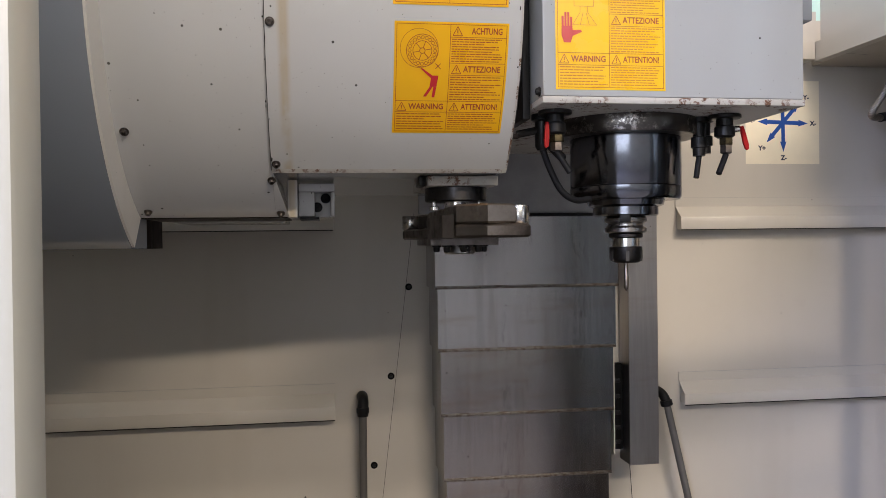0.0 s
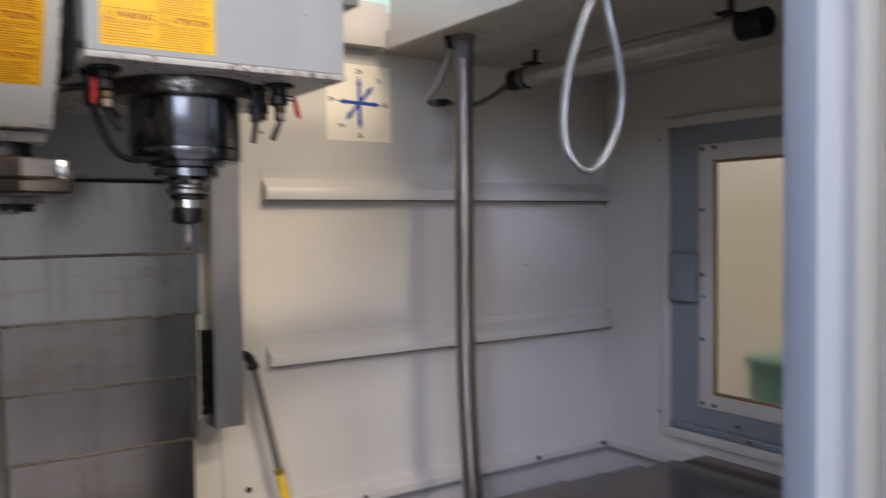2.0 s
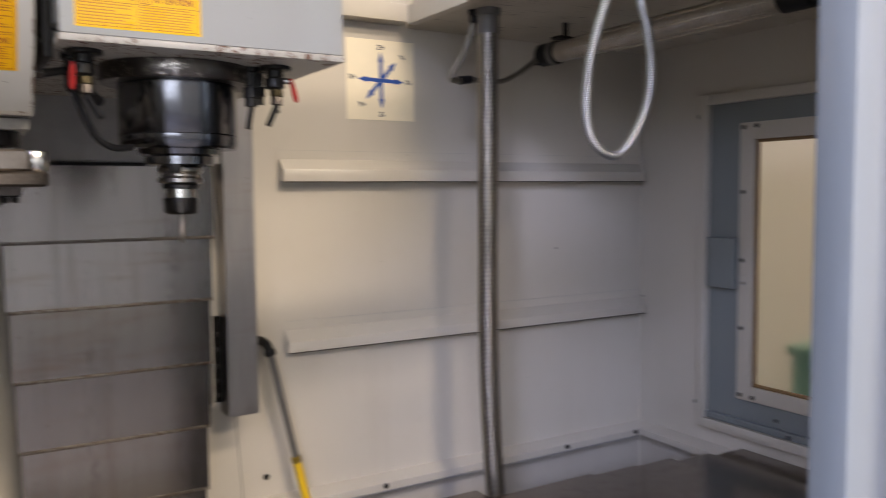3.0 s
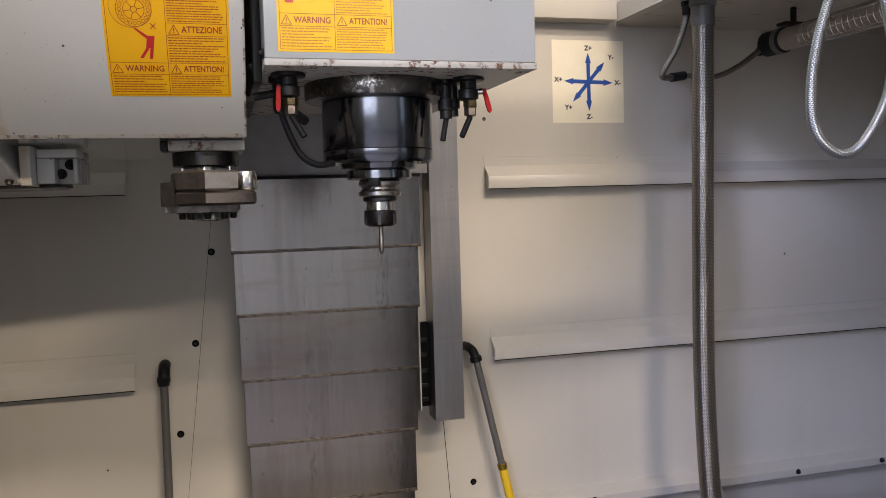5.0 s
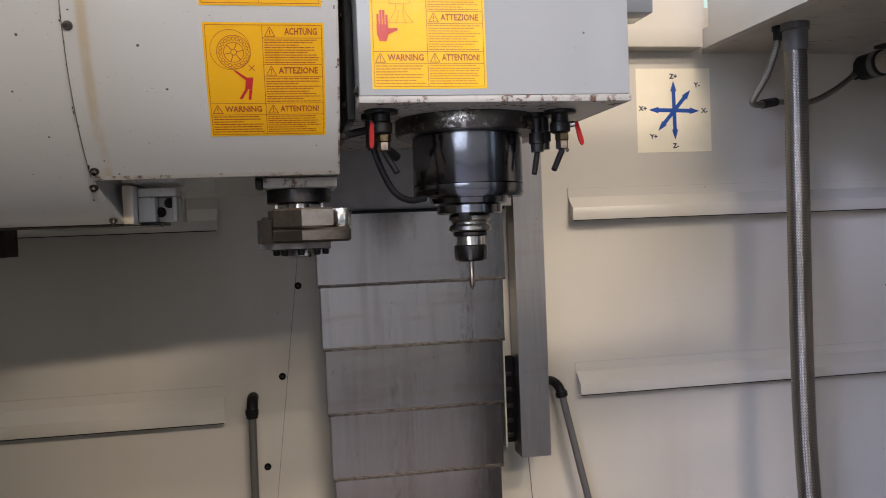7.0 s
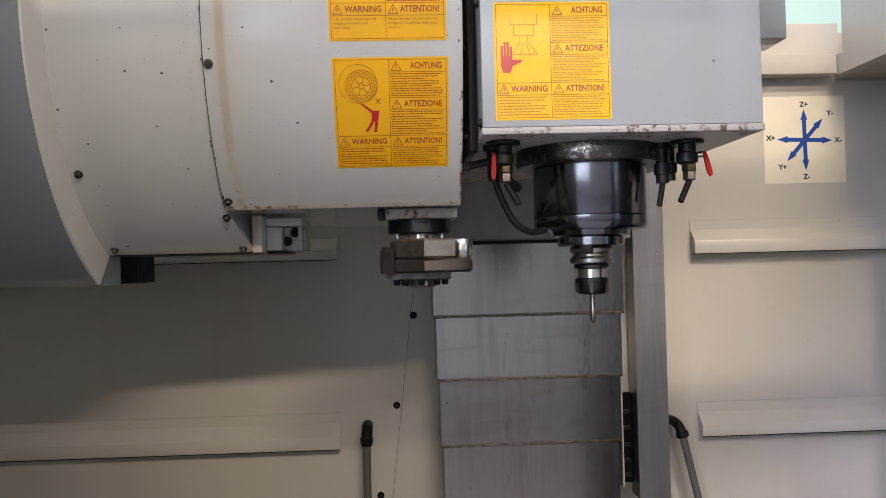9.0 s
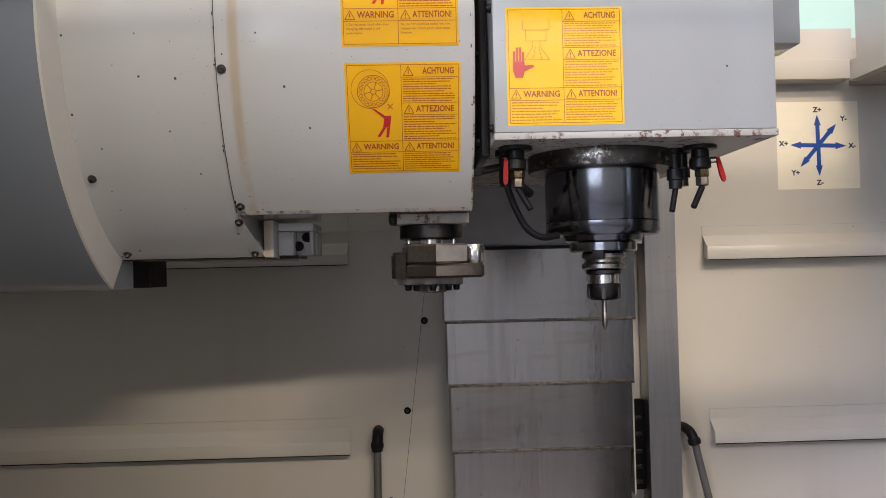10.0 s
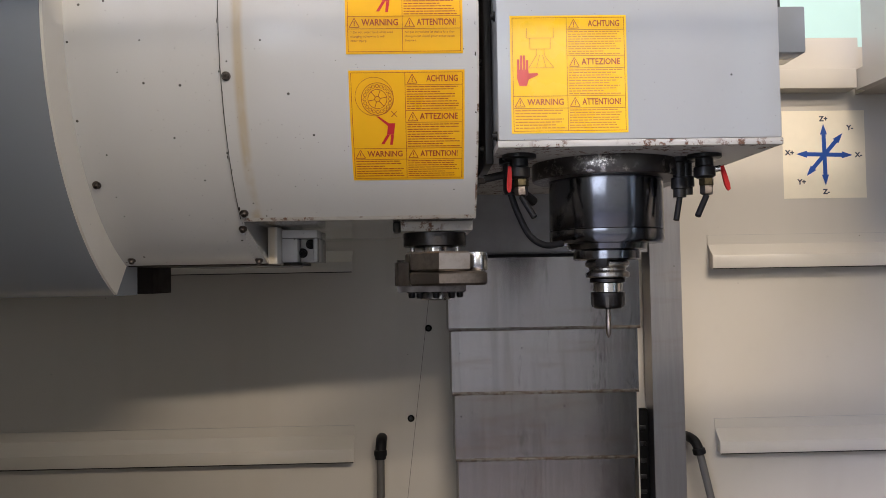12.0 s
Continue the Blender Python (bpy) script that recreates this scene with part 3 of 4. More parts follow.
part("side", cube(0.811, 0.813, 1.7992, 1.86, 1.045, 2.2), "guide", guide)
channel = thing("limit_switch_channel", (0.797, 1.9, 1.07), "cream channel with a black oily switch strip inside", "channel")
part("back", cube(0.782, 0.8105, 1.862, 1.868, 1.06, 2.2), "wall", channel)
part("strip", cube(0.7855, 0.8105, 1.836, 1.8615, 1.072, 1.268, 0.002), "soot", channel, "black oily switch strip")
for z in (1.085, 1.118, 1.152, 1.19, 1.225):
    part("clip", cube(0.7885, 0.8035, 1.8335, 1.8362, z, z + 0.009, 0.001), "oily", channel, "oily switch clip")
part("edge", cube(0.7815, 0.7845, 1.82, 1.862, 1.066, 1.45), "rail", channel)
part("side", cube(0.782, 0.8105, 1.8685, WALL_Y - 0.001, 1.06, 2.2), "wall", channel)

# ---- spindle head ----
HX0, HX1, HY0, HZ0 = 0.417, 0.779, 1.070, 1.728
head = thing("milling_head", (0.6, 1.3, HZ0), "light grey sheet steel spindle head casing with rusty chipped lower edge", "machine head")
part("casing", cube(HX0, HX1, HY0, 1.66, HZ0 + 0.009, 2.42, 0.003), "head", head)
part("lower_lip", cube(HX0 - 0.0008, HX1 + 0.0008, HY0 - 0.0012, 1.655, HZ0, HZ0 + 0.0088, 0.0012), "lip", head, "chipped cream lower lip with rust")
part("side_cover", cube(HX0 - 0.012, HX0 - 0.001, 1.13, 1.60, HZ0 - 0.012, 2.40, 0.002), "oily", head, "dark oily side strip")
screws([(HX0 - 0.001, 1.085, z) for z in (1.745, 1.90)], 0.0045, 0.005, (-1, 0, 0), head, "oily")
screws([(HX0 - 0.012, 1.16, z) for z in (1.74, 1.86)], 0.0045, 0.005, (-1, 0, 0), head, "oily")
jb = thing("junction_box", (0.83, 1.24, 1.881), "grey green painted junction box on the side of the spindle head", "box")
part("body", cube(0.7795, 0.877, 1.20, 1.272, 1.881, 1.949, 0.003), "drum", jb)
part("cable_gland", rod((0.845, 1.236, 1.949), (0.845, 1.236, 1.985), 0.011, 16, bevel=0.002), "oily", jb)

SX, SY = 0.5880, 1.232
sp = thing("spindle", (SX, SY, 1.59), "polished black spindle nose cartridge with a worn steel flange", "spindle")
part("flange", lathe([(0.09, 1.728), (0.106, 1.7275), (0.1065, 1.726), (0.1065, 1.706), (0.1045, 1.703), (0.085, 1.703)], SX, SY, 0, 72), "flange", sp, "dark worn steel flange")
part("body", lathe([(0.080, 1.7028), (0.0818, 1.7025), (0.0822, 1.632), (0.0814, 1.6305)], SX, SY, 0, 72), "black", sp)
part("collar", lathe([(0.0812, 1.6303), (0.0824, 1.6295), (0.0824, 1.616), (0.0795, 1.611), (0.052, 1.6105)], SX, SY, 0, 72), "black", sp)
part("nose", lathe([(0.058, 1.6104), (0.056, 1.603), (0.0485, 1.600), (0.0485, 1.589), (0.046, 1.587), (0.030, 1.587)], SX, SY, 0, 64), "black", sp)
for sgn in (-1, 1):
    a = radians(248 if sgn < 0 else 68)
    c = Vector((SX + 0.037 * math.cos(a), SY + 0.037 * math.sin(a), 0))
    m = Matrix.Translation(c) @ Matrix.Rotation(a, 4, "Z")
    part("drive_key", box(bmesh.new(), -0.009, 0.010, -0.008, 0.008, 1.577, 1.601, 0.0015, m), "oily", sp, "black steel drive key")

th = thing("tool_holder", (SX, SY, 1.475), "dark steel collet holder with a slim cutter in the spindle", "tool")
part("flange", lathe([(0.022, 1.588), (0.0290, 1.5865), (0.0315, 1.584), (0.0315, 1.579), (0.0265, 1.5755), (0.0265, 1.5725), (0.0315, 1.569), (0.0315, 1.5635), (0.0300, 1.562), (0.024, 1.5615)], SX, SY, 0, 56), "ground", th)
part("ring", lathe([(0.0235, 1.5613), (0.0255, 1.560), (0.0255, 1.5555), (0.0235, 1.554)], SX, SY, 0, 48), "dull_black", th)
part("neck", lathe([(0.021, 1.5538), (0.0210, 1.5415)], SX, SY, 0, 48), "bright", th)
nut = part("collet_nut", lathe([(0.0235, 1.5413), (0.0248, 1.540), (0.0248, 1.523), (0.0225, 1.5195), (0.019, 1.517), (0.008, 1.517)], SX, SY, 0, 48), "dull_black", th, "black slotted collet nut")
for k in range(6):
    a = radians(60 * k + 255)
    m = Matrix.Translation((SX, SY, 0)) @ Matrix.Rotation(a, 4, "Z")
    part("slot", box(bmesh.new(), 0.0235, 0.0251, -0.0025, 0.0025, 1.5195, 1.5345, 0, m), "dark_gap", nut)
part("cutter", lathe([(0.0036, 1.5168), (0.0036, 1.497), (0.0041, 1.4955), (0.0041, 1.482), (0.0034, 1.479), (0.0006, 1.474)], SX, SY, 0, 20), "arm", th, "slim steel cutter")


# ---- coolant valves under the head ----
def valve(name, x, y, flip, lean):
    """A ball valve on a round flange with a red lever and a stub nozzle."""
    v = thing(name, (x, y, HZ0), "oily black ball valve with a red lever under the spindle head", "valve", "coolant valves under the head")
    zb = HZ0
    part("flange", lathe([(0.022, zb), (0.023, zb - 0.001), (0.023, zb - 0.005), (0.021, zb - 0.006)], x, y, 0, 28), "oily", v)
    part("body", lathe([(0.012, zb - 0.006), (0.012, zb - 0.016), (0.0145, zb - 0.018), (0.0145, zb - 0.030), (0.010, zb - 0.033)], x, y, 0, 20), "oily", v)
    part("nut", lathe([(0.0095, zb - 0.033), (0.010, zb - 0.034), (0.010, zb - 0.042), (0.0085, zb - 0.043)], x + 0.002, y, 0, 6), "brass", v, "dull brass hex nut")
    part("nut", lathe([(0.0085, zb - 0.0431), (0.009, zb - 0.044), (0.009, zb - 0.054), (0.006, zb - 0.0555)], x + 0.002, y, 0, 6), "arm_dark", v, "dark steel hex nut")
    part("nozzle", rod((x + 0.002, y, zb - 0.0556), (x + 0.002 + lean * 0.016, y - 0.008, zb - 0.085), 0.0042, 14, bevel=0.0008), "rubber", v, "black stub nozzle")
    part("stem", rod((x, y, zb - 0.022), (x + flip * 0.0255, y - 0.006, zb - 0.020), 0.0045, 12), "bright", v)
    lever = prism([(-0.0022, 0.003), (0.0022, 0.003), (0.0032, -0.010), (0.0036, -0.024), (0.0028, -0.030), (0.0, -0.032), (-0.0022, -0.029), (-0.0030, -0.022), (-0.0027, -0.010)], "y", -0.0022, 0.0022)
    bmesh.ops.transform(lever, matrix=Matrix.Translation((x + flip * 0.026, y - 0.010, zb - 0.020)) @ Matrix.Rotation(radians(-14 if flip > 0 else 3), 4, "Y"), verts=lever.verts)
    part("lever", lever, "red", v, "red lever")
    return v


valve("coolant_valve", 0.450, 1.130, -0.55, 1)
valve("coolant_valve", 0.706, 1.150, 0.8, -1)
fit = thing("hose_fitting", (0.676, 1.17, HZ0), "two oily black hose fittings under the spindle head", "fitting")
for fx, fy, drop in ((0.690, 1.180, 0.052), (0.679, 1.175, 0.056)):
    part("stem", lathe([(0.013, HZ0), (0.013, HZ0 - 0.006), (0.0085, HZ0 - 0.008), (0.0085, HZ0 - drop * 0.5), (0.0115, HZ0 - drop * 0.52), (0.0115, HZ0 - drop * 0.78), (0.009, HZ0 - drop * 0.8), (0.009, HZ0 - drop)], fx, fy, 0, 18), "oily", fit)
part("nozzle", rod((0.679, 1.175, HZ0 - 0.056), (0.671, 1.168, HZ0 - 0.088), 0.0040, 12), "rubber", fit)
fit2 = thing("hose_fitting", (0.43, 1.16, HZ0), "oily black fitting with a thin curved hose to the spindle", "fitting")
part("block", lathe([(0.015, HZ0), (0.015, HZ0 - 0.008), (0.010, HZ0 - 0.01), (0.010, HZ0 - 0.044), (0.007, HZ0 - 0.05)], 0.441, 1.165, 0, 18), "oily", fit2)
part("hose", hose([(0.441, 1.165, HZ0 - 0.046), (0.450, 1.16, HZ0 - 0.075), (0.466, 1.157, HZ0 - 0.107), (0.487, 1.16, HZ0 - 0.120), (0.512, 1.172, HZ0 - 0.118)], 0.0046, 12, 8), "rubber", fit2, "thin black rubber hose")
part("nozzle", rod((0.446, 1.155, HZ0 - 0.040), (0.476, 1.185, HZ0 - 0.058), 0.0065, 12), "rubber", fit2)
part("tap", rod((0.434, 1.165, HZ0 - 0.022), (0.405, 1.165, HZ0 - 0.028), 0.0055, 10), "oily", fit2)
part("tap_lever", cube(0.388, 0.407, 1.161, 1.169, HZ0 - 0.034, HZ0 - 0.027, 0.001), "brown", fit2, "dirty brown lever")

# ---- tool magazine covers ----
DY, DZ, DR = 1.430, 1.920, 0.360


def drum(r, z_cut, back=1.62):
    """Outline, as pairs of y and z, of a drum's front from a flat underside over the top to the back."""
    a0 = math.asin((z_cut - DZ) / r)
    pts = [(DY - r * math.cos(a), DZ + r * math.sin(a)) for a in np.linspace(a0, radians(88), 44)]
    return pts + [(back, DZ + r), (back, z_cut)]


mag = thing("tool_magazine", (0.0, 1.4, 1.55), "warm grey curved sheet covers of the tool magazine, oil spotted", "machine cover")
part("front_cover", prism(drum(DR, 1.650, 1.77), "x", 0.0675, 0.394), "cover", mag)
ye = DY - DR * math.cos(math.asin((1.650 - DZ) / DR))
part("rust_edge", prism([(ye - 0.0012, 1.6490), (ye - 0.0052, 1.6535), (ye + 0.004, 1.6535), (ye + 0.006, 1.6490)], "x", 0.0680, 0.3945), "lip", mag, "chipped lower edge")
part("middle_cover", prism(drum(DR - 0.0025, 1.592, 1.77), "x", -0.1298, 0.0672), "cover", mag)
part("joint", prism(drum(DR + 0.0004, 1.652)[:44] + drum(DR - 0.001, 1.652)[:44][::-1], "x", 0.0667, 0.0676), "dark_gap", mag, "dark gap between the covers")
bm = prism(drum(DR - 0.0035, 1.592)[:10] + [(1.45, 1.645), (1.45, 1.592)], "x", 0.0673, 0.0820)
for v in bm.verts:
    if v.co.x > 0.08:
        v.co.x = 0.0685 + (1.650 - v.co.z) * 0.30
part("lower_skirt", bm, "cover", mag)
part("skirt_edge", prism([(1.300, 1.5905), (1.300, 1.5925), (1.45, 1.5925), (1.45, 1.5905)], "x", -0.128, 0.084), "grime_shade", mag, "dark oily lower seam")
edge = drum(DR + 0.0006, 1.651)[:16]
part("side_edge", prism(edge + [(y + 0.005, z) for y, z in edge[::-1]], "x", 0.3925, 0.3950), "lip", mag, "chipped edge of the cover")
part("end_cover", prism(drum(DR + 0.054, 1.547)[:-1] + [(1.62, 1.72), (1.345, 1.72), (1.345, 1.547)], "x", LEFT_X + 0.02, -0.1300), "drum", mag, "grey outer drum cover")
part("end_ring", prism(drum(DR + 0.0525, 1.549)[:44] + drum(DR - 0.006, 1.594)[:44][::-1], "x", -0.1310, -0.1265), "ring", mag, "inner face of the drum cover, cream brightened for the light on it")
part("mount", cube(-0.36, -0.156, 1.50, 1.60, 1.546, 1.66), "brown", mag, "dark brown steel mount")


def on_drum(z, r=DR):
    s = (z - DZ) / r
    return DY - r * math.sqrt(1 - s * s)


for x, z in ((0.074, 1.826), (0.074, 1.660), (-0.115, 1.698), (-0.112, 1.600), (0.066, 1.640), (0.0745, 1.597)):
    y = on_drum(z, DR - (0.0025 if x < 0.07 or z < 1.64 else 0))
    screws([(x, y, z)], 0.0041, 0.006, (0, y - DY, z - DZ), mag, "arm_dark")

rnd = random.Random(11)
chips = bmesh.new()
for k in range(26):
    z = rnd.uniform(1.655, 1.93)
    x = 0.0672 + rnd.uniform(-0.0022, 0.0016) if k % 2 else rnd.choice((-0.128, 0.392)) + rnd.uniform(-0.002, 0.0005)
    a, w, h = math.asin((z - DZ) / DR), rnd.uniform(0.0004, 0.0011), rnd.uniform(0.0010, 0.0034)
    q = [(x + w * u, DY - (DR + 0.0007) * math.cos(a + h * v / DR), DZ + (DR + 0.0007) * math.sin(a + h * v / DR)) for u, v in ((-1, -0.6), (0.7, -1), (1, 0.5), (-0.4, 1))]
    chips.faces.new([chips.verts.new(p) for p in q])
part("paint_chip", chips, "grime_shade", mag, "dark chips along the sheet edges")["kind"] = "stuff"

pot = thing("tool_pot_bracket", (0.12, 1.35, 1.593), "grey cast tool pot bracket with two black screws", "bracket")
bm = bmesh.new()
box(bm, 0.0830, 0.0980, 1.30, 1.45, 1.591, 1.648, 0.002)
box(bm, 0.0985, 0.154, 1.335, 1.45, 1.632, 1.645, 0.002)
box(bm, 0.0985, 0.123, 1.335, 1.45, 1.594, 1.6315, 0.002)
box(bm, 0.1235, 0.154, 1.365, 1.45, 1.594, 1.6315, 0.001)
box(bm, 0.1475, 0.154, 1.336, 1.364, 1.594, 1.6315, 0.002)
part("casting", bm, "cover", pot)
screws([(0.140, 1.365, 1.623), (0.127, 1.364, 1.609)], 0.0055, 0.010, (0, -1, 0), pot, "rubber")
part("plate", cube(0.100, 0.13, 1.34, 1.44, 1.589, 1.5935), "oily", pot)

# ---- tool change arm, parked ----
AX, AY = 0.338, 1.235
arm = thing("tool_change_arm", (AX, AY, 1.53), "oily brown steel double ended tool change arm, parked", "machine arm")
part("mount_plate", cube(0.288, 0.393, 1.236, 1.42, 1.634, 1.6488, 0.002), "lip", arm, "chipped cream mounting plate")
part("clamp", cube(0.276, 0.2875, 1.25, 1.29, 1.634, 1.650, 0.003), "oily", arm, "oily black clamp")
part("flange", lathe([(0.046, 1.634), (0.0475, 1.633), (0.0475, 1.614), (0.045, 1.6125), (0.02, 1.6125)], AX, AY + 0.055, 0, 48), "dull_black", arm, "black round flange")
arm_y = AY + 0.055
part("shaft", rod((AX, arm_y, 1.6125), (AX, arm_y, 1.600), 0.0185, 28), "bright", arm, "bright steel shaft")
for dx, dy in ((-0.034, 0.0), (0.034, -0.01)):
    part("pin", lathe([(0.008, 1.600), (0.008, 1.605), (0.0035, 1.606), (0.0035, 1.6125)], AX + dx, arm_y + dy, 0, 14), "bright", arm, "steel release pin")


def half_arm(sgn):
    """One arm, from the hub to the forked end, seen from above as pairs of x and y."""
    w = [(0.036, 0.0), (0.036, 0.05), (0.030, 0.09), (0.027, 0.165), (0.037, 0.185), (0.040, 0.226), (0.001, 0.240), (-0.034, 0.212), (-0.042, 0.160), (-0.026, 0.10), (-0.036, 0.05), (-0.036, 0.0)]
    return [(AX + sgn * x, arm_y - sgn * y) for x, y in w]


for sgn in (1, -1):
    bm = prism(half_arm(sgn), "z", 1.5742, 1.599)
    bmesh.ops.bevel(bm, geom=[e for e in bm.edges if abs(e.verts[0].co.z - e.verts[1].co.z) < 1e-6], offset=0.0025, segments=1, affect="EDGES")
    part("jaw", bm, "arm", arm)
    part("finger", lathe([(0.0135, 1.5742), (0.0145, 1.576), (0.0145, 1.596), (0.0135, 1.598)], AX + sgn * 0.050, arm_y - sgn * 0.197, 0, 26), "bright", arm, "bright locking finger")
low = [(-0.035, 0.213), (0.001, 0.237), (0.044, 0.228), (0.062, 0.215), (0.060, 0.17), (0.044, 0.10), (0.046, 0.0), (0.040, -0.10), (0.038, -0.16)]
low += [(-x, -y) for x, y in low]
bm = prism([(AX + x, arm_y - y) for x, y in low], "z", 1.5560, 1.5738)
bmesh.ops.bevel(bm, geom=[e for e in bm.edges if abs(e.verts[0].co.z - e.verts[1].co.z) < 1e-6], offset=0.003, segments=1, affect="EDGES")
part("beam", bm, "arm_dark", arm, "broad dark oily lower beam")
for sgn in (1, -1):
    bm = prism([(AX + sgn * x, arm_y - sgn * y) for x, y in ((-0.042, 0.06), (-0.042, 0.170), (-0.036, 0.205), (-0.050, 0.196), (-0.056, 0.16), (-0.052, 0.06))], "z", 1.5560, 1.5860)
    part("shoulder", bm, "arm_dark", arm)
part("hub", prism([(AX - 0.054, arm_y - 0.11), (AX + 0.040, arm_y - 0.12), (AX + 0.048, arm_y + 0.07), (AX - 0.050, arm_y + 0.09)], "z", 1.5465, 1.5558), "arm_dark", arm)
part("cap", lathe([(0.023, 1.5463), (0.0235, 1.544), (0.0235, 1.535), (0.021, 1.533)], AX, arm_y - 0.03, 0, 30), "ground", arm, "steel hub cap")
screws([(AX + 0.036 * math.cos(a), arm_y - 0.03 + 0.036 * math.sin(a), 1.5463) for a in (3.3, 4.0, 4.71, 5.4, 6.1)], 0.0052, 0.010, (0, 0, -1), arm, "oily")

# ---- hoses, pipes and lamp on the right ----
hosepost = thing("braided_conduit", (1.40, 1.655, 0.70), "thick braided steel conduit hanging from the roof panel", "conduit")
part("sheath", hose([(1.421, 1.655, 1.955), (1.420, 1.655, 1.80), (1.418, 1.655, 1.55), (1.417, 1.655, 1.30), (1.419, 1.655, 1.10), (1.427, 1.655, 0.93), (1.437, 1.655, 0.80), (1.446, 1.655, 0.66)], 0.0242, 32, 12), "silver_braid", hosepost)
part("ferrule", lathe([(0.0255, 1.925), (0.0265, 1.927), (0.0265, 1.968), (0.030, 1.970), (0.030, 1.985)], 1.421, 1.655, 0, 32), "grey_pipe", hosepost, "dark grey ferrule")

wire = thing("lamp_cable", (1.33, 1.68, 1.80), "grey braided lamp cable with black tie, looping to the lamp", "cable")
part("sheath", hose([(1.400, 1.68, 1.985), (1.399, 1.69, 1.945), (1.384, 1.705, 1.885), (1.359, 1.72, 1.835), (1.362, 1.725, 1.822), (1.388, 1.735, 1.822), (1.410, 1.745, 1.826)], 0.0075, 14, 10), "silver_braid", wire)
part("cable", hose([(1.395, 1.738, 1.824), (1.435, 1.752, 1.830), (1.53, 1.772, 1.832), (1.60, 1.78, 1.858), (1.665, 1.78, 1.900)], 0.0068, 14, 10), "silver_braid", wire, "dark braided cable")
part("tie", rod((1.390, 1.737, 1.823), (1.432, 1.751, 1.830), 0.0105, 14), "rubber", wire, "black tie")
part("gland", lathe([(0.011, 1.955), (0.013, 1.957), (0.013, 1.975), (0.016, 1.976), (0.016, 1.985)], 1.400, 1.68, 0, 14), "rubber", wire, "black gland")

lamp = thing("tube_lamp", (1.69, 1.4, 1.88), "unlit tubular machine lamp with a wire grid, under the roof panel", "lamp")
LX, LZ = 1.690, 1.914
part("end_cap", rod((LX - 0.004, 1.785, LZ), (LX, 1.715, LZ), 0.030, 28, bevel=0.004), "rubber", lamp, "black rubber end cap")
part("gland", rod((1.665, 1.783, 1.896), (LX - 0.004, 1.80, LZ - 0.004), 0.011, 14), "rubber", lamp)
part("tube", rod((LX, 1.715, LZ), (LX, 1.04, LZ), 0.0265, 32), "lamp_tube", lamp, "frosted tube")
part("end_cap", rod((LX, 1.04, LZ), (LX, 0.97, LZ), 0.030, 28, bevel=0.004), "rubber", lamp, "black rubber end cap")
grid = bmesh.new()
for k in range(34):
    y = 1.645 - 0.0175 * k
    lathe([(0.0272, -0.0008), (0.0279, 0.0), (0.0272, 0.0008)], 0, 0, 0, 20, grid, Matrix.Translation((LX, y, LZ)) @ Matrix.Rotation(radians(90), 4, "X"))
for k in range(8):
    a = radians(45 * k + 12)
    rod((LX + 0.0275 * math.cos(a), 1.64, LZ + 0.0275 * math.sin(a)), (LX + 0.0275 * math.cos(a), 1.06, LZ + 0.0275 * math.sin(a)), 0.0008, 6, grid)
part("grid", grid, "bright", lamp, "fine bright wire grid")
part("band", rod((LX - 0.0012, 1.740, LZ), (LX, 1.724, LZ), 0.0312, 28), "grey_pipe", lamp, "grey clamp band")
for y in (1.69, 1.06):
    bm = bmesh.new()
    box(bm, LX - 0.005, LX + 0.005, y - 0.005, y + 0.005, LZ + 0.028, 1.985)
    box(bm, LX - 0.035, LX + 0.035, y - 0.016, y + 0.016, LZ + 0.028, LZ + 0.034)
    part("clamp", bm, "oily", lamp, "black clamp")

loop = thing("hanging_hose_loop", (1.30, 1.08, 1.60), "silver braided air hose hanging in a loop from the roof panel", "hose")
part("sheath", hose([(1.365, 1.12, 1.990), (1.322, 1.09, 1.94), (1.282, 1.08, 1.885), (1.243, 1.08, 1.78), (1.230, 1.08, 1.69), (1.243, 1.08, 1.635), (1.285, 1.08, 1.607), (1.325, 1.08, 1.622), (1.365, 1.08, 1.68), (1.382, 1.08, 1.745), (1.374, 1.08, 1.82), (1.358, 1.085, 1.89), (1.362, 1.10, 1.95), (1.392, 1.12, 1.990)], 0.0078, 16, 12), "loop_braid", loop)

nz = thing("coolant_pipe", (0.217, 1.9, 0.6), "grey coolant pipe with a black elbow on the back wall", "pipe")
part("elbow", hose([(0.219, 1.952, 1.196), (0.219, 1.925, 1.197), (0.219, 1.906, 1.190), (0.218, 1.898, 1.172), (0.218, 1.898, 1.160)], 0.0125, 18, 8), "rubber", nz, "black elbow")
part("collar", lathe([(0.0135, 1.166), (0.0145, 1.168), (0.0145, 1.178), (0.0125, 1.180)], 0.218, 1.898, 0, 18), "rubber", nz)
part("pipe", rod((0.218, 1.898, 1.165), (0.2155, 1.898, 0.60), 0.0088, 18), "grey_pipe", nz)
nz2 = thing("coolant_pipe", (1.0, 1.9, 0.6), "slanting grey coolant pipe with a black elbow and yellow lower end", "pipe")
part("elbow", hose([(0.929, 1.953, 1.185), (0.931, 1.925, 1.186), (0.935, 1.906, 1.181), (0.939, 1.898, 1.170), (0.943, 1.895, 1.154)], 0.0112, 18, 8), "rubber", nz2, "black elbow")
part("collar", rod((0.9395, 1.896, 1.168), (0.9425, 1.895, 1.154), 0.0145, 18, bevel=0.002), "rubber", nz2)
part("pipe", rod((0.942, 1.895, 1.158), (1.0005, 1.889, 0.888), 0.0086, 18), "grey_pipe", nz2)
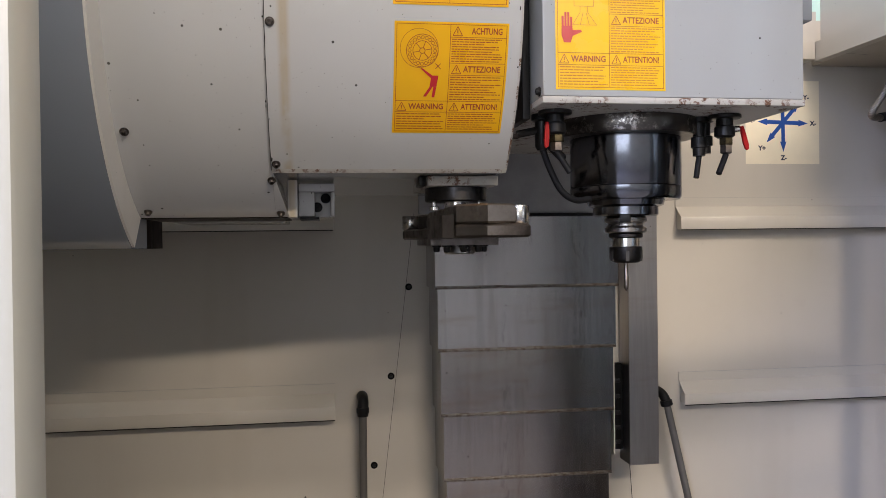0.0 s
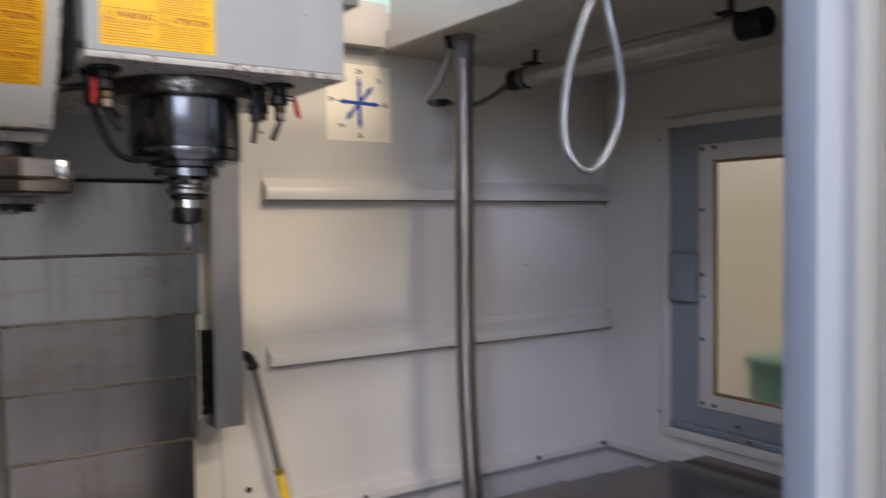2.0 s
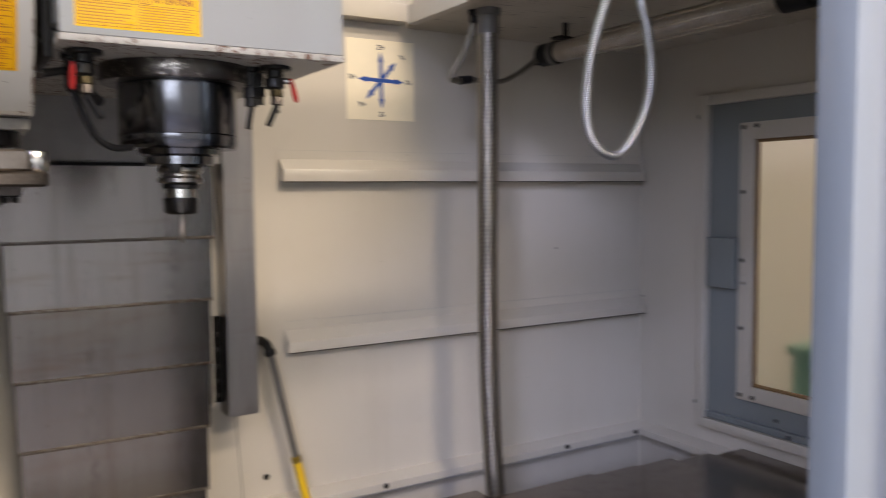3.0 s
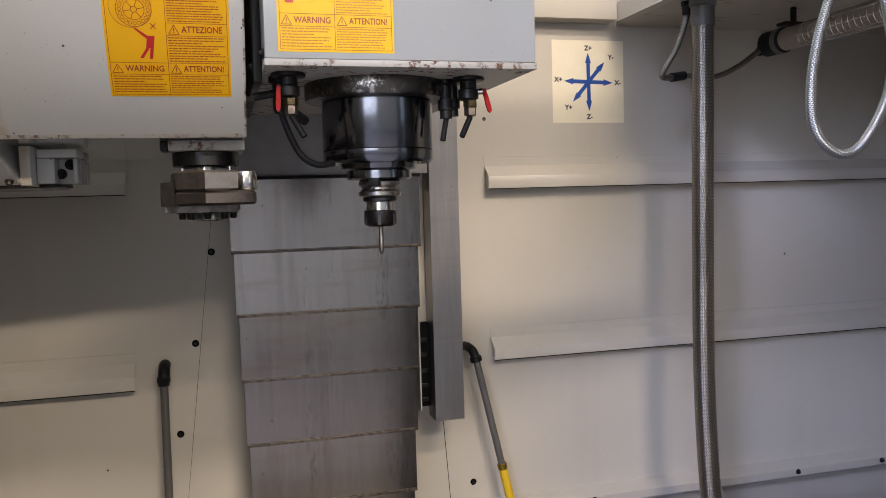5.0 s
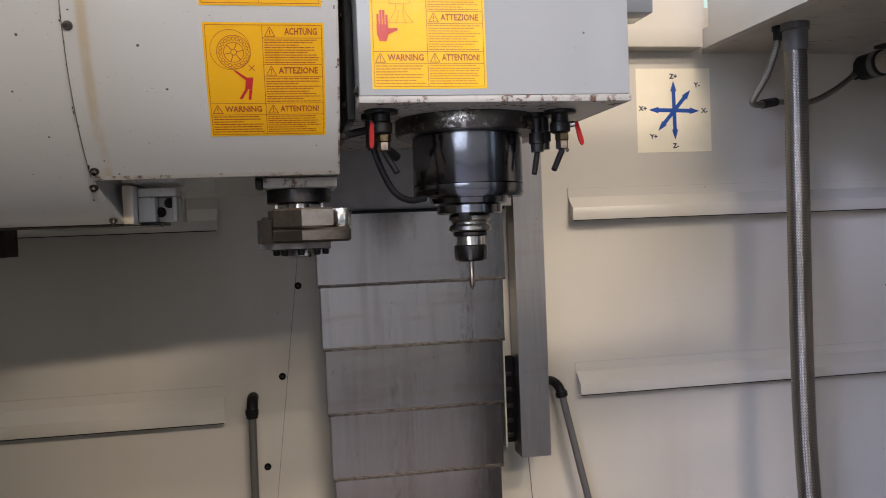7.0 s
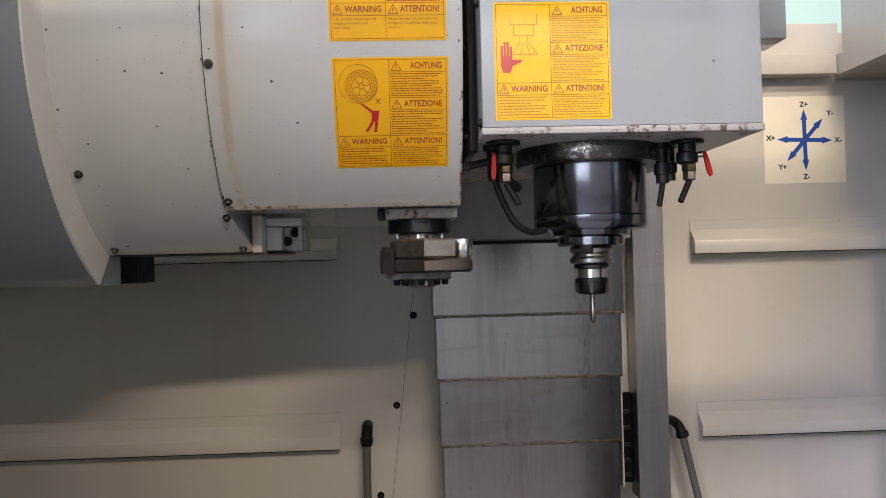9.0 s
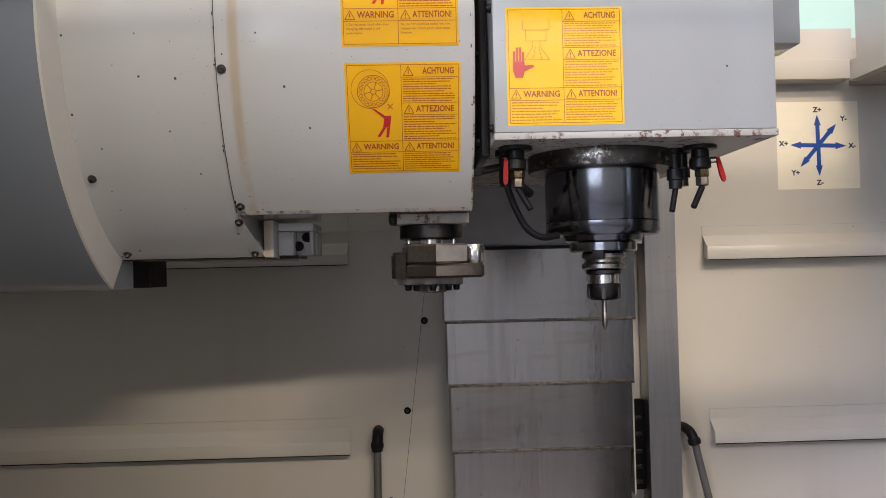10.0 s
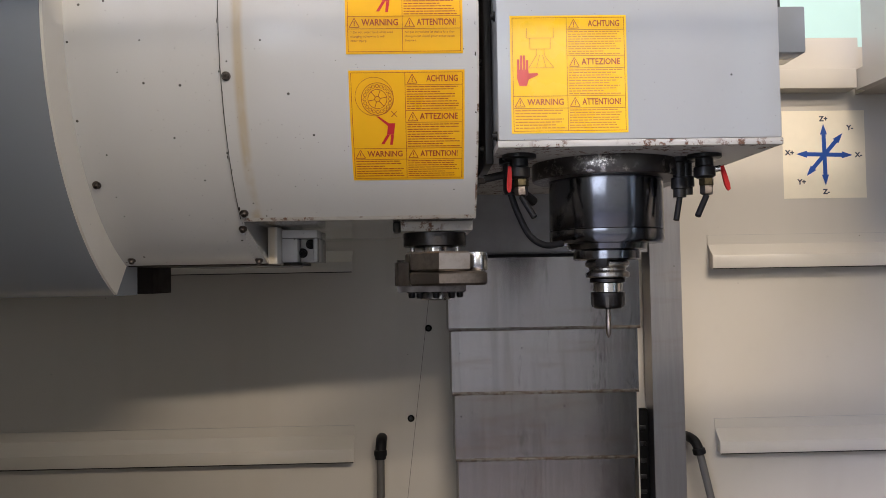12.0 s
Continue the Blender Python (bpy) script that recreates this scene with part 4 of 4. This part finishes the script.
part("ring", rod((0.9985, 1.8895, 0.897), (1.0020, 1.889, 0.881), 0.0122, 18, bevel=0.002), "ring_brass", nz2, "dull brass ring")
part("lower_pipe", rod((1.0015, 1.889, 0.884), (1.066, 1.882, 0.585), 0.0105, 18), "yellow_pipe", nz2, "yellow lower end")

# ---- stickers ----


def letters(text, size, width, bold=0.0):
    """A flat mesh of a line of text, its left foot at the origin, no wider than given."""
    cu = bpy.data.curves.new("text", "FONT")
    cu.body, cu.size, cu.resolution_u = text, size, 2
    cu.offset = bold
    ob = new("text", cu)
    me = bpy.data.meshes.new_from_object(ob.evaluated_get(bpy.context.evaluated_depsgraph_get()))
    bpy.data.objects.remove(ob)
    bpy.data.curves.remove(cu)
    me.update()
    w = max([v.co.x for v in me.vertices] or [1])
    bm = bmesh.new()
    bm.from_mesh(me)
    bpy.data.meshes.remove(me)
    if w > width:
        bmesh.ops.scale(bm, vec=(width / w, 1, 1), verts=bm.verts)
    return bm


class Sheet:
    """Flat print laid out as u (right) and v (up) in metres, then put on a surface by place(u, v, height)."""

    def __init__(self, place, step=0.006):
        self.place, self.step, self.inks = place, step, {}

    def ink(self, name):
        return self.inks.setdefault(name, bmesh.new())

    def rect(self, ink, u0, v0, u1, v1, h=0.0010):
        bm, n = self.ink(ink), max(1, int(abs(v1 - v0) / self.step))
        rows = [[bm.verts.new(self.place(u, v0 + (v1 - v0) * k / n, h)) for u in (u0, u1)] for k in range(n + 1)]
        for a, b in zip(rows, rows[1:]):
            bm.faces.new((a[0], a[1], b[1], b[0]))

    def poly(self, ink, points, h=0.0012):
        bm = self.ink(ink)
        bm.faces.new([bm.verts.new(self.place(u, v, h)) for u, v in points])

    def line(self, ink, a, b, w, h=0.0011):
        a, b = Vector(a), Vector(b)
        s = (b - a).orthogonal().normalized() * w / 2
        n = max(1, int((b - a).length / self.step))
        for k in range(n):
            p, q = a.lerp(b, k / n), a.lerp(b, (k + 1) / n)
            self.poly(ink, [p - s, q - s, q + s, p + s], h)

    def text(self, ink, body, u, v, size, width, h=0.0012, bold=0.0):
        src, bm = letters(body, size, width, bold), self.ink(ink)
        verts = [bm.verts.new(self.place(u + x.co.x, v + x.co.y, h)) for x in src.verts]
        src.verts.index_update()
        for f in src.faces:
            bm.faces.new([verts[x.index] for x in f.verts])
        src.free()

    def bars(self, ink, u0, v0, u1, v1, rows, seed, thick=0.36):
        r = random.Random(seed)
        pitch = (v1 - v0) / rows
        for k in range(rows):
            v, u = v1 - pitch * (k + 0.5), u0
            end = u0 + (u1 - u0) * (r.uniform(0.55, 1.0) if k % 3 == 2 else r.uniform(0.85, 1.0))
            while u < end:
                w = min(r.uniform(0.0025, 0.008), end - u)
                self.rect(ink, u, v - pitch * thick / 2, u + w, v + pitch * thick / 2)
                u += w + 0.0008

    def triangle(self, ink, u, v, s):
        w = s * 0.07
        self.line(ink, (u, v), (u + s, v), w)
        self.line(ink, (u, v), (u + s / 2, v + s * 0.9), w)
        self.line(ink, (u + s, v), (u + s / 2, v + s * 0.9), w)
        self.line(ink, (u + s / 2, v + s * 0.27), (u + s / 2, v + s * 0.62), s * 0.09)
        self.line(ink, (u + s / 2, v + s * 0.12), (u + s / 2, v + s * 0.2), s * 0.09)

    def ring(self, ink, u, v, r, w, seg=28):
        for k in range(seg):
            a, b = 2 * math.pi * k / seg, 2 * math.pi * (k + 1) / seg
            self.poly(ink, [(u + q * math.cos(t), v + q * math.sin(t)) for q, t in ((r - w / 2, a), (r + w / 2, a), (r + w / 2, b), (r - w / 2, b))])


def sticker(name, label, place, wide, high, film, ink, picture, seed, bottom=0.0, lines=None):
    ob = thing(name, place(wide / 2, 0, 0), label, "sticker", "warning stickers on the machine")
    s = Sheet(place)
    s.rect("film", 0, 0, wide, high, 0.0006)
    mid, foot = wide * 0.485, high * 0.315
    r2 = high * 0.655
    e = 0.003
    for a, b in (((e, e), (wide - e, e)), ((e, high - e), (wide - e, high - e)), ((e, e), (e, high - e)), ((wide - e, e), (wide - e, high - e)), ((mid, e), (mid, high - e)), ((e, foot), (wide - e, foot)), ((e, foot - 0.0155), (wide - e, foot - 0.0155)), ((mid, r2), (wide - e, r2)), ((mid, high - 0.0185), (wide - e, high - 0.0185)), ((mid, r2 - 0.0155), (wide - e, r2 - 0.0155))):
        s.line("ink", a, b, 0.0006)
    for u, v, word in ((mid + 0.003, high - 0.0165, "ACHTUNG"), (mid + 0.003, r2 - 0.0135, "ATTEZIONE"), (mid + 0.003, foot - 0.0135, "ATTENTION!"), (e + 0.002, foot - 0.0135, "WARNING")):
        s.triangle("ink", u, v, 0.0125)
        s.text("ink", word, u + 0.0155 + (0.009 if word == "ACHTUNG" else 0.0), v + 0.0022, 0.0112, (0.049 if u > mid else 0.046) - (0.009 if word == "ACHTUNG" else 0.0), bold=0.00022)
    if lines:
        for n, row in enumerate(lines[0]):
            s.text("ink", row, e + 0.003, foot - 0.021 - 0.0052 * n, 0.0042, mid - e - 0.006)
        for n, row in enumerate(lines[1]):
            s.text("ink", row, mid + 0.003, foot - 0.021 - 0.0052 * n, 0.0042, wide - mid - e - 0.006)
    else:
        s.bars("ink2", e + 0.002, e + 0.002, mid - 0.002, foot - 0.0165, 7, seed)
        s.bars("ink2", mid + 0.002, e + 0.002, wide - e - 0.002, foot - 0.0165, 8, seed + 1)
    s.bars("ink2", mid + 0.002, r2 + 0.001, wide - e - 0.002, high - 0.0195, 10, seed + 2)
    s.bars("ink2", mid + 0.002, foot + 0.001, wide - e - 0.002, r2 - 0.0165, 10, seed + 3)
    picture(s, e, foot, mid, high)
    names = {"film": ("film", film), "ink": ("print", ink), "ink2": ("small_print", "faint_ink" if film == "yellow_faded" else "pale_ink"), "red": ("red_shape", "red_shape")}
    for key, bm in s.inks.items():
        nm, mt = names[key]
        p = part(nm, bm, mt, ob)
        if key != "film":
            p["kind"] = "stuff"
    return ob


def wheel_picture(s, u0, v0, u1, v1):
    """A toothed wheel outline over a plain red mark."""
    cu, cv = u0 + 0.033, v1 - 0.036
    s.ring("ink", cu, cv, 0.0205, 0.0007)
    for k in range(20):
        a = 2 * math.pi * k / 20
        s.ring("ink", cu + 0.0165 * math.cos(a), cv + 0.0165 * math.sin(a), 0.0021, 0.0006, 8)
    s.ring("ink", cu, cv, 0.0122, 0.0007)
    for k in range(6):
        a = math.pi * k / 3 + 0.2
        s.line("ink", (cu + 0.004 * math.cos(a), cv + 0.004 * math.sin(a)), (cu + 0.0118 * math.cos(a), cv + 0.0118 * math.sin(a)), 0.0008)
    s.ring("ink", cu, cv, 0.0035, 0.0008, 14)
    s.ring("ink", cu - 0.004, cv + 0.003, 0.0245, 0.0005)
    x, y = u0 + 0.054, v0 + 0.046
    s.line("ink", (x - 0.0035, y - 0.0035), (x + 0.0035, y + 0.0035), 0.0009)
    s.line("ink", (x - 0.0035, y + 0.0035), (x + 0.0035, y - 0.0035), 0.0009)
    s.poly("red", [(u0 + 0.046, v0 + 0.034), (u0 + 0.055, v0 + 0.034), (u0 + 0.053, v0 + 0.019), (u0 + 0.044, v0 + 0.019)])
    s.poly("red", [(u0 + 0.031, v0 + 0.043), (u0 + 0.034, v0 + 0.043), (u0 + 0.047, v0 + 0.034), (u0 + 0.046, v0 + 0.030)])
    s.poly("red", [(u0 + 0.044, v0 + 0.0188), (u0 + 0.048, v0 + 0.0188), (u0 + 0.040, v0 + 0.006), (u0 + 0.036, v0 + 0.006)])
    s.poly("red", [(u0 + 0.049, v0 + 0.0188), (u0 + 0.053, v0 + 0.0188), (u0 + 0.051, v0 + 0.005), (u0 + 0.0475, v0 + 0.005)])


def spindle_picture(s, u0, v0, u1, v1):
    """A spindle outline beside a plain red mark."""
    for a, b in (((0.018, 0.074), (0.018, 0.087)), ((0.018, 0.074), (0.052, 0.074)), ((0.052, 0.074), (0.052, 0.087)), ((0.022, 0.074), (0.022, 0.060)), ((0.022, 0.060), (0.048, 0.060)), ((0.048, 0.060), (0.048, 0.074)), ((0.030, 0.060), (0.030, 0.052)), ((0.040, 0.060), (0.040, 0.052)), ((0.030, 0.052), (0.020, 0.036)), ((0.034, 0.052), (0.030, 0.036)), ((0.038, 0.052), (0.042, 0.036)), ((0.040, 0.052), (0.052, 0.036)), ((0.020, 0.036), (0.052, 0.036))):
        s.line("ink2", (u0 + a[0], v0 + a[1]), (u0 + b[0], v0 + b[1]), 0.0007)
    s.poly("red", [(u0 + 0.008, v0 + 0.013), (u0 + 0.017, v0 + 0.013), (u0 + 0.020, v0 + 0.022), (u0 + 0.0195, v0 + 0.034), (u0 + 0.005, v0 + 0.034), (u0 + 0.005, v0 + 0.022)])
    for k in range(4):
        s.line("red", (u0 + 0.0066 + 0.0038 * k, v0 + 0.034), (u0 + 0.0066 + 0.0038 * k, v0 + (0.047, 0.052, 0.052, 0.046)[k]), 0.0028)
    s.poly("red", [(u0 + 0.019, v0 + 0.021), (u0 + 0.032, v0 + 0.027), (u0 + 0.031, v0 + 0.0295), (u0 + 0.0195, v0 + 0.029)])


def drum_place(x0, z_top, high, tilt=0.0):
    a_top = math.asin((z_top - DZ) / DR)

    def place(u, v, h):
        a = a_top - (high - v + tilt * u) / DR
        return (x0 + u + tilt * (high - v) * 0.0, DY - (DR + h) * math.cos(a), DZ + (DR + h) * math.sin(a))

    return place


H1 = 0.148
sticker("warning_sticker", "yellow warning sticker in four languages on the curved cover", drum_place(0.2285, 1.831, H1), 0.148, H1, "yellow", "red_ink", wheel_picture, 3)
sticker("warning_sticker", "yellow warning sticker with readable lines, higher on the curved cover", drum_place(0.2265, 1.9975, H1), 0.148, H1, "yellow", "red_ink", wheel_picture, 9,
        lines=(["1 Do not enter hand while tool", "changing otherwise it will", "cause injury."], ["Ne pas introduire les mains lors d'un", "changement d'outil pour eviter toute", "blessure."]))
sticker("warning_sticker", "bright yellow warning sticker on the spindle head casing", lambda u, v, h: (0.434 + u, HY0 - h, 1.7455 + v), 0.148, 0.150, "yellow_faded", "red_ink", spindle_picture, 17)

axes = thing("axis_label", (1.28, WALL_Y, 1.738), "ivory label with blue axis arrows on the back wall", "label")
flat = lambda u, v, h: (1.1795 + u, WALL_Y - h, 1.738 + v)
s = Sheet(flat, 1.0)
s.rect("film", 0, 0, 0.199, 0.209, 0.0008)
part("film", s.inks["film"], "label", axes)
c = (0.100, 0.104)
for k, (word, du, dv, tu, tv) in enumerate((("X+", -0.068, 0.002, -0.094, 0.000), ("X-", 0.068, -0.002, 0.074, -0.007), ("Z+", -0.001, 0.074, -0.010, 0.080), ("Z-", 0.001, -0.074, -0.006, -0.094), ("Y-", 0.045, 0.051, 0.056, 0.058), ("Y+", -0.045, -0.051, -0.066, -0.070))):
    d = Vector((du, dv))
    n, o = d.normalized(), Vector((-dv, du)).normalized()
    tip, back = Vector(c) + d, Vector(c) + d - n * 0.026
    s = Sheet(flat, 1.0)
    s.line("blue", c, back, 0.0098, 0.0011 + 0.0002 * k)
    s.poly("blue", [tip, back - o * 0.0085, back + o * 0.0085], 0.0011 + 0.0002 * k)
    s.text("ink", word, c[0] + tu, c[1] + tv, 0.0165, 0.05, bold=0.0007)
    part("arrow", s.inks["blue"], "blue_ink", axes)
    part("lettering", s.inks["ink"], "ink", axes)
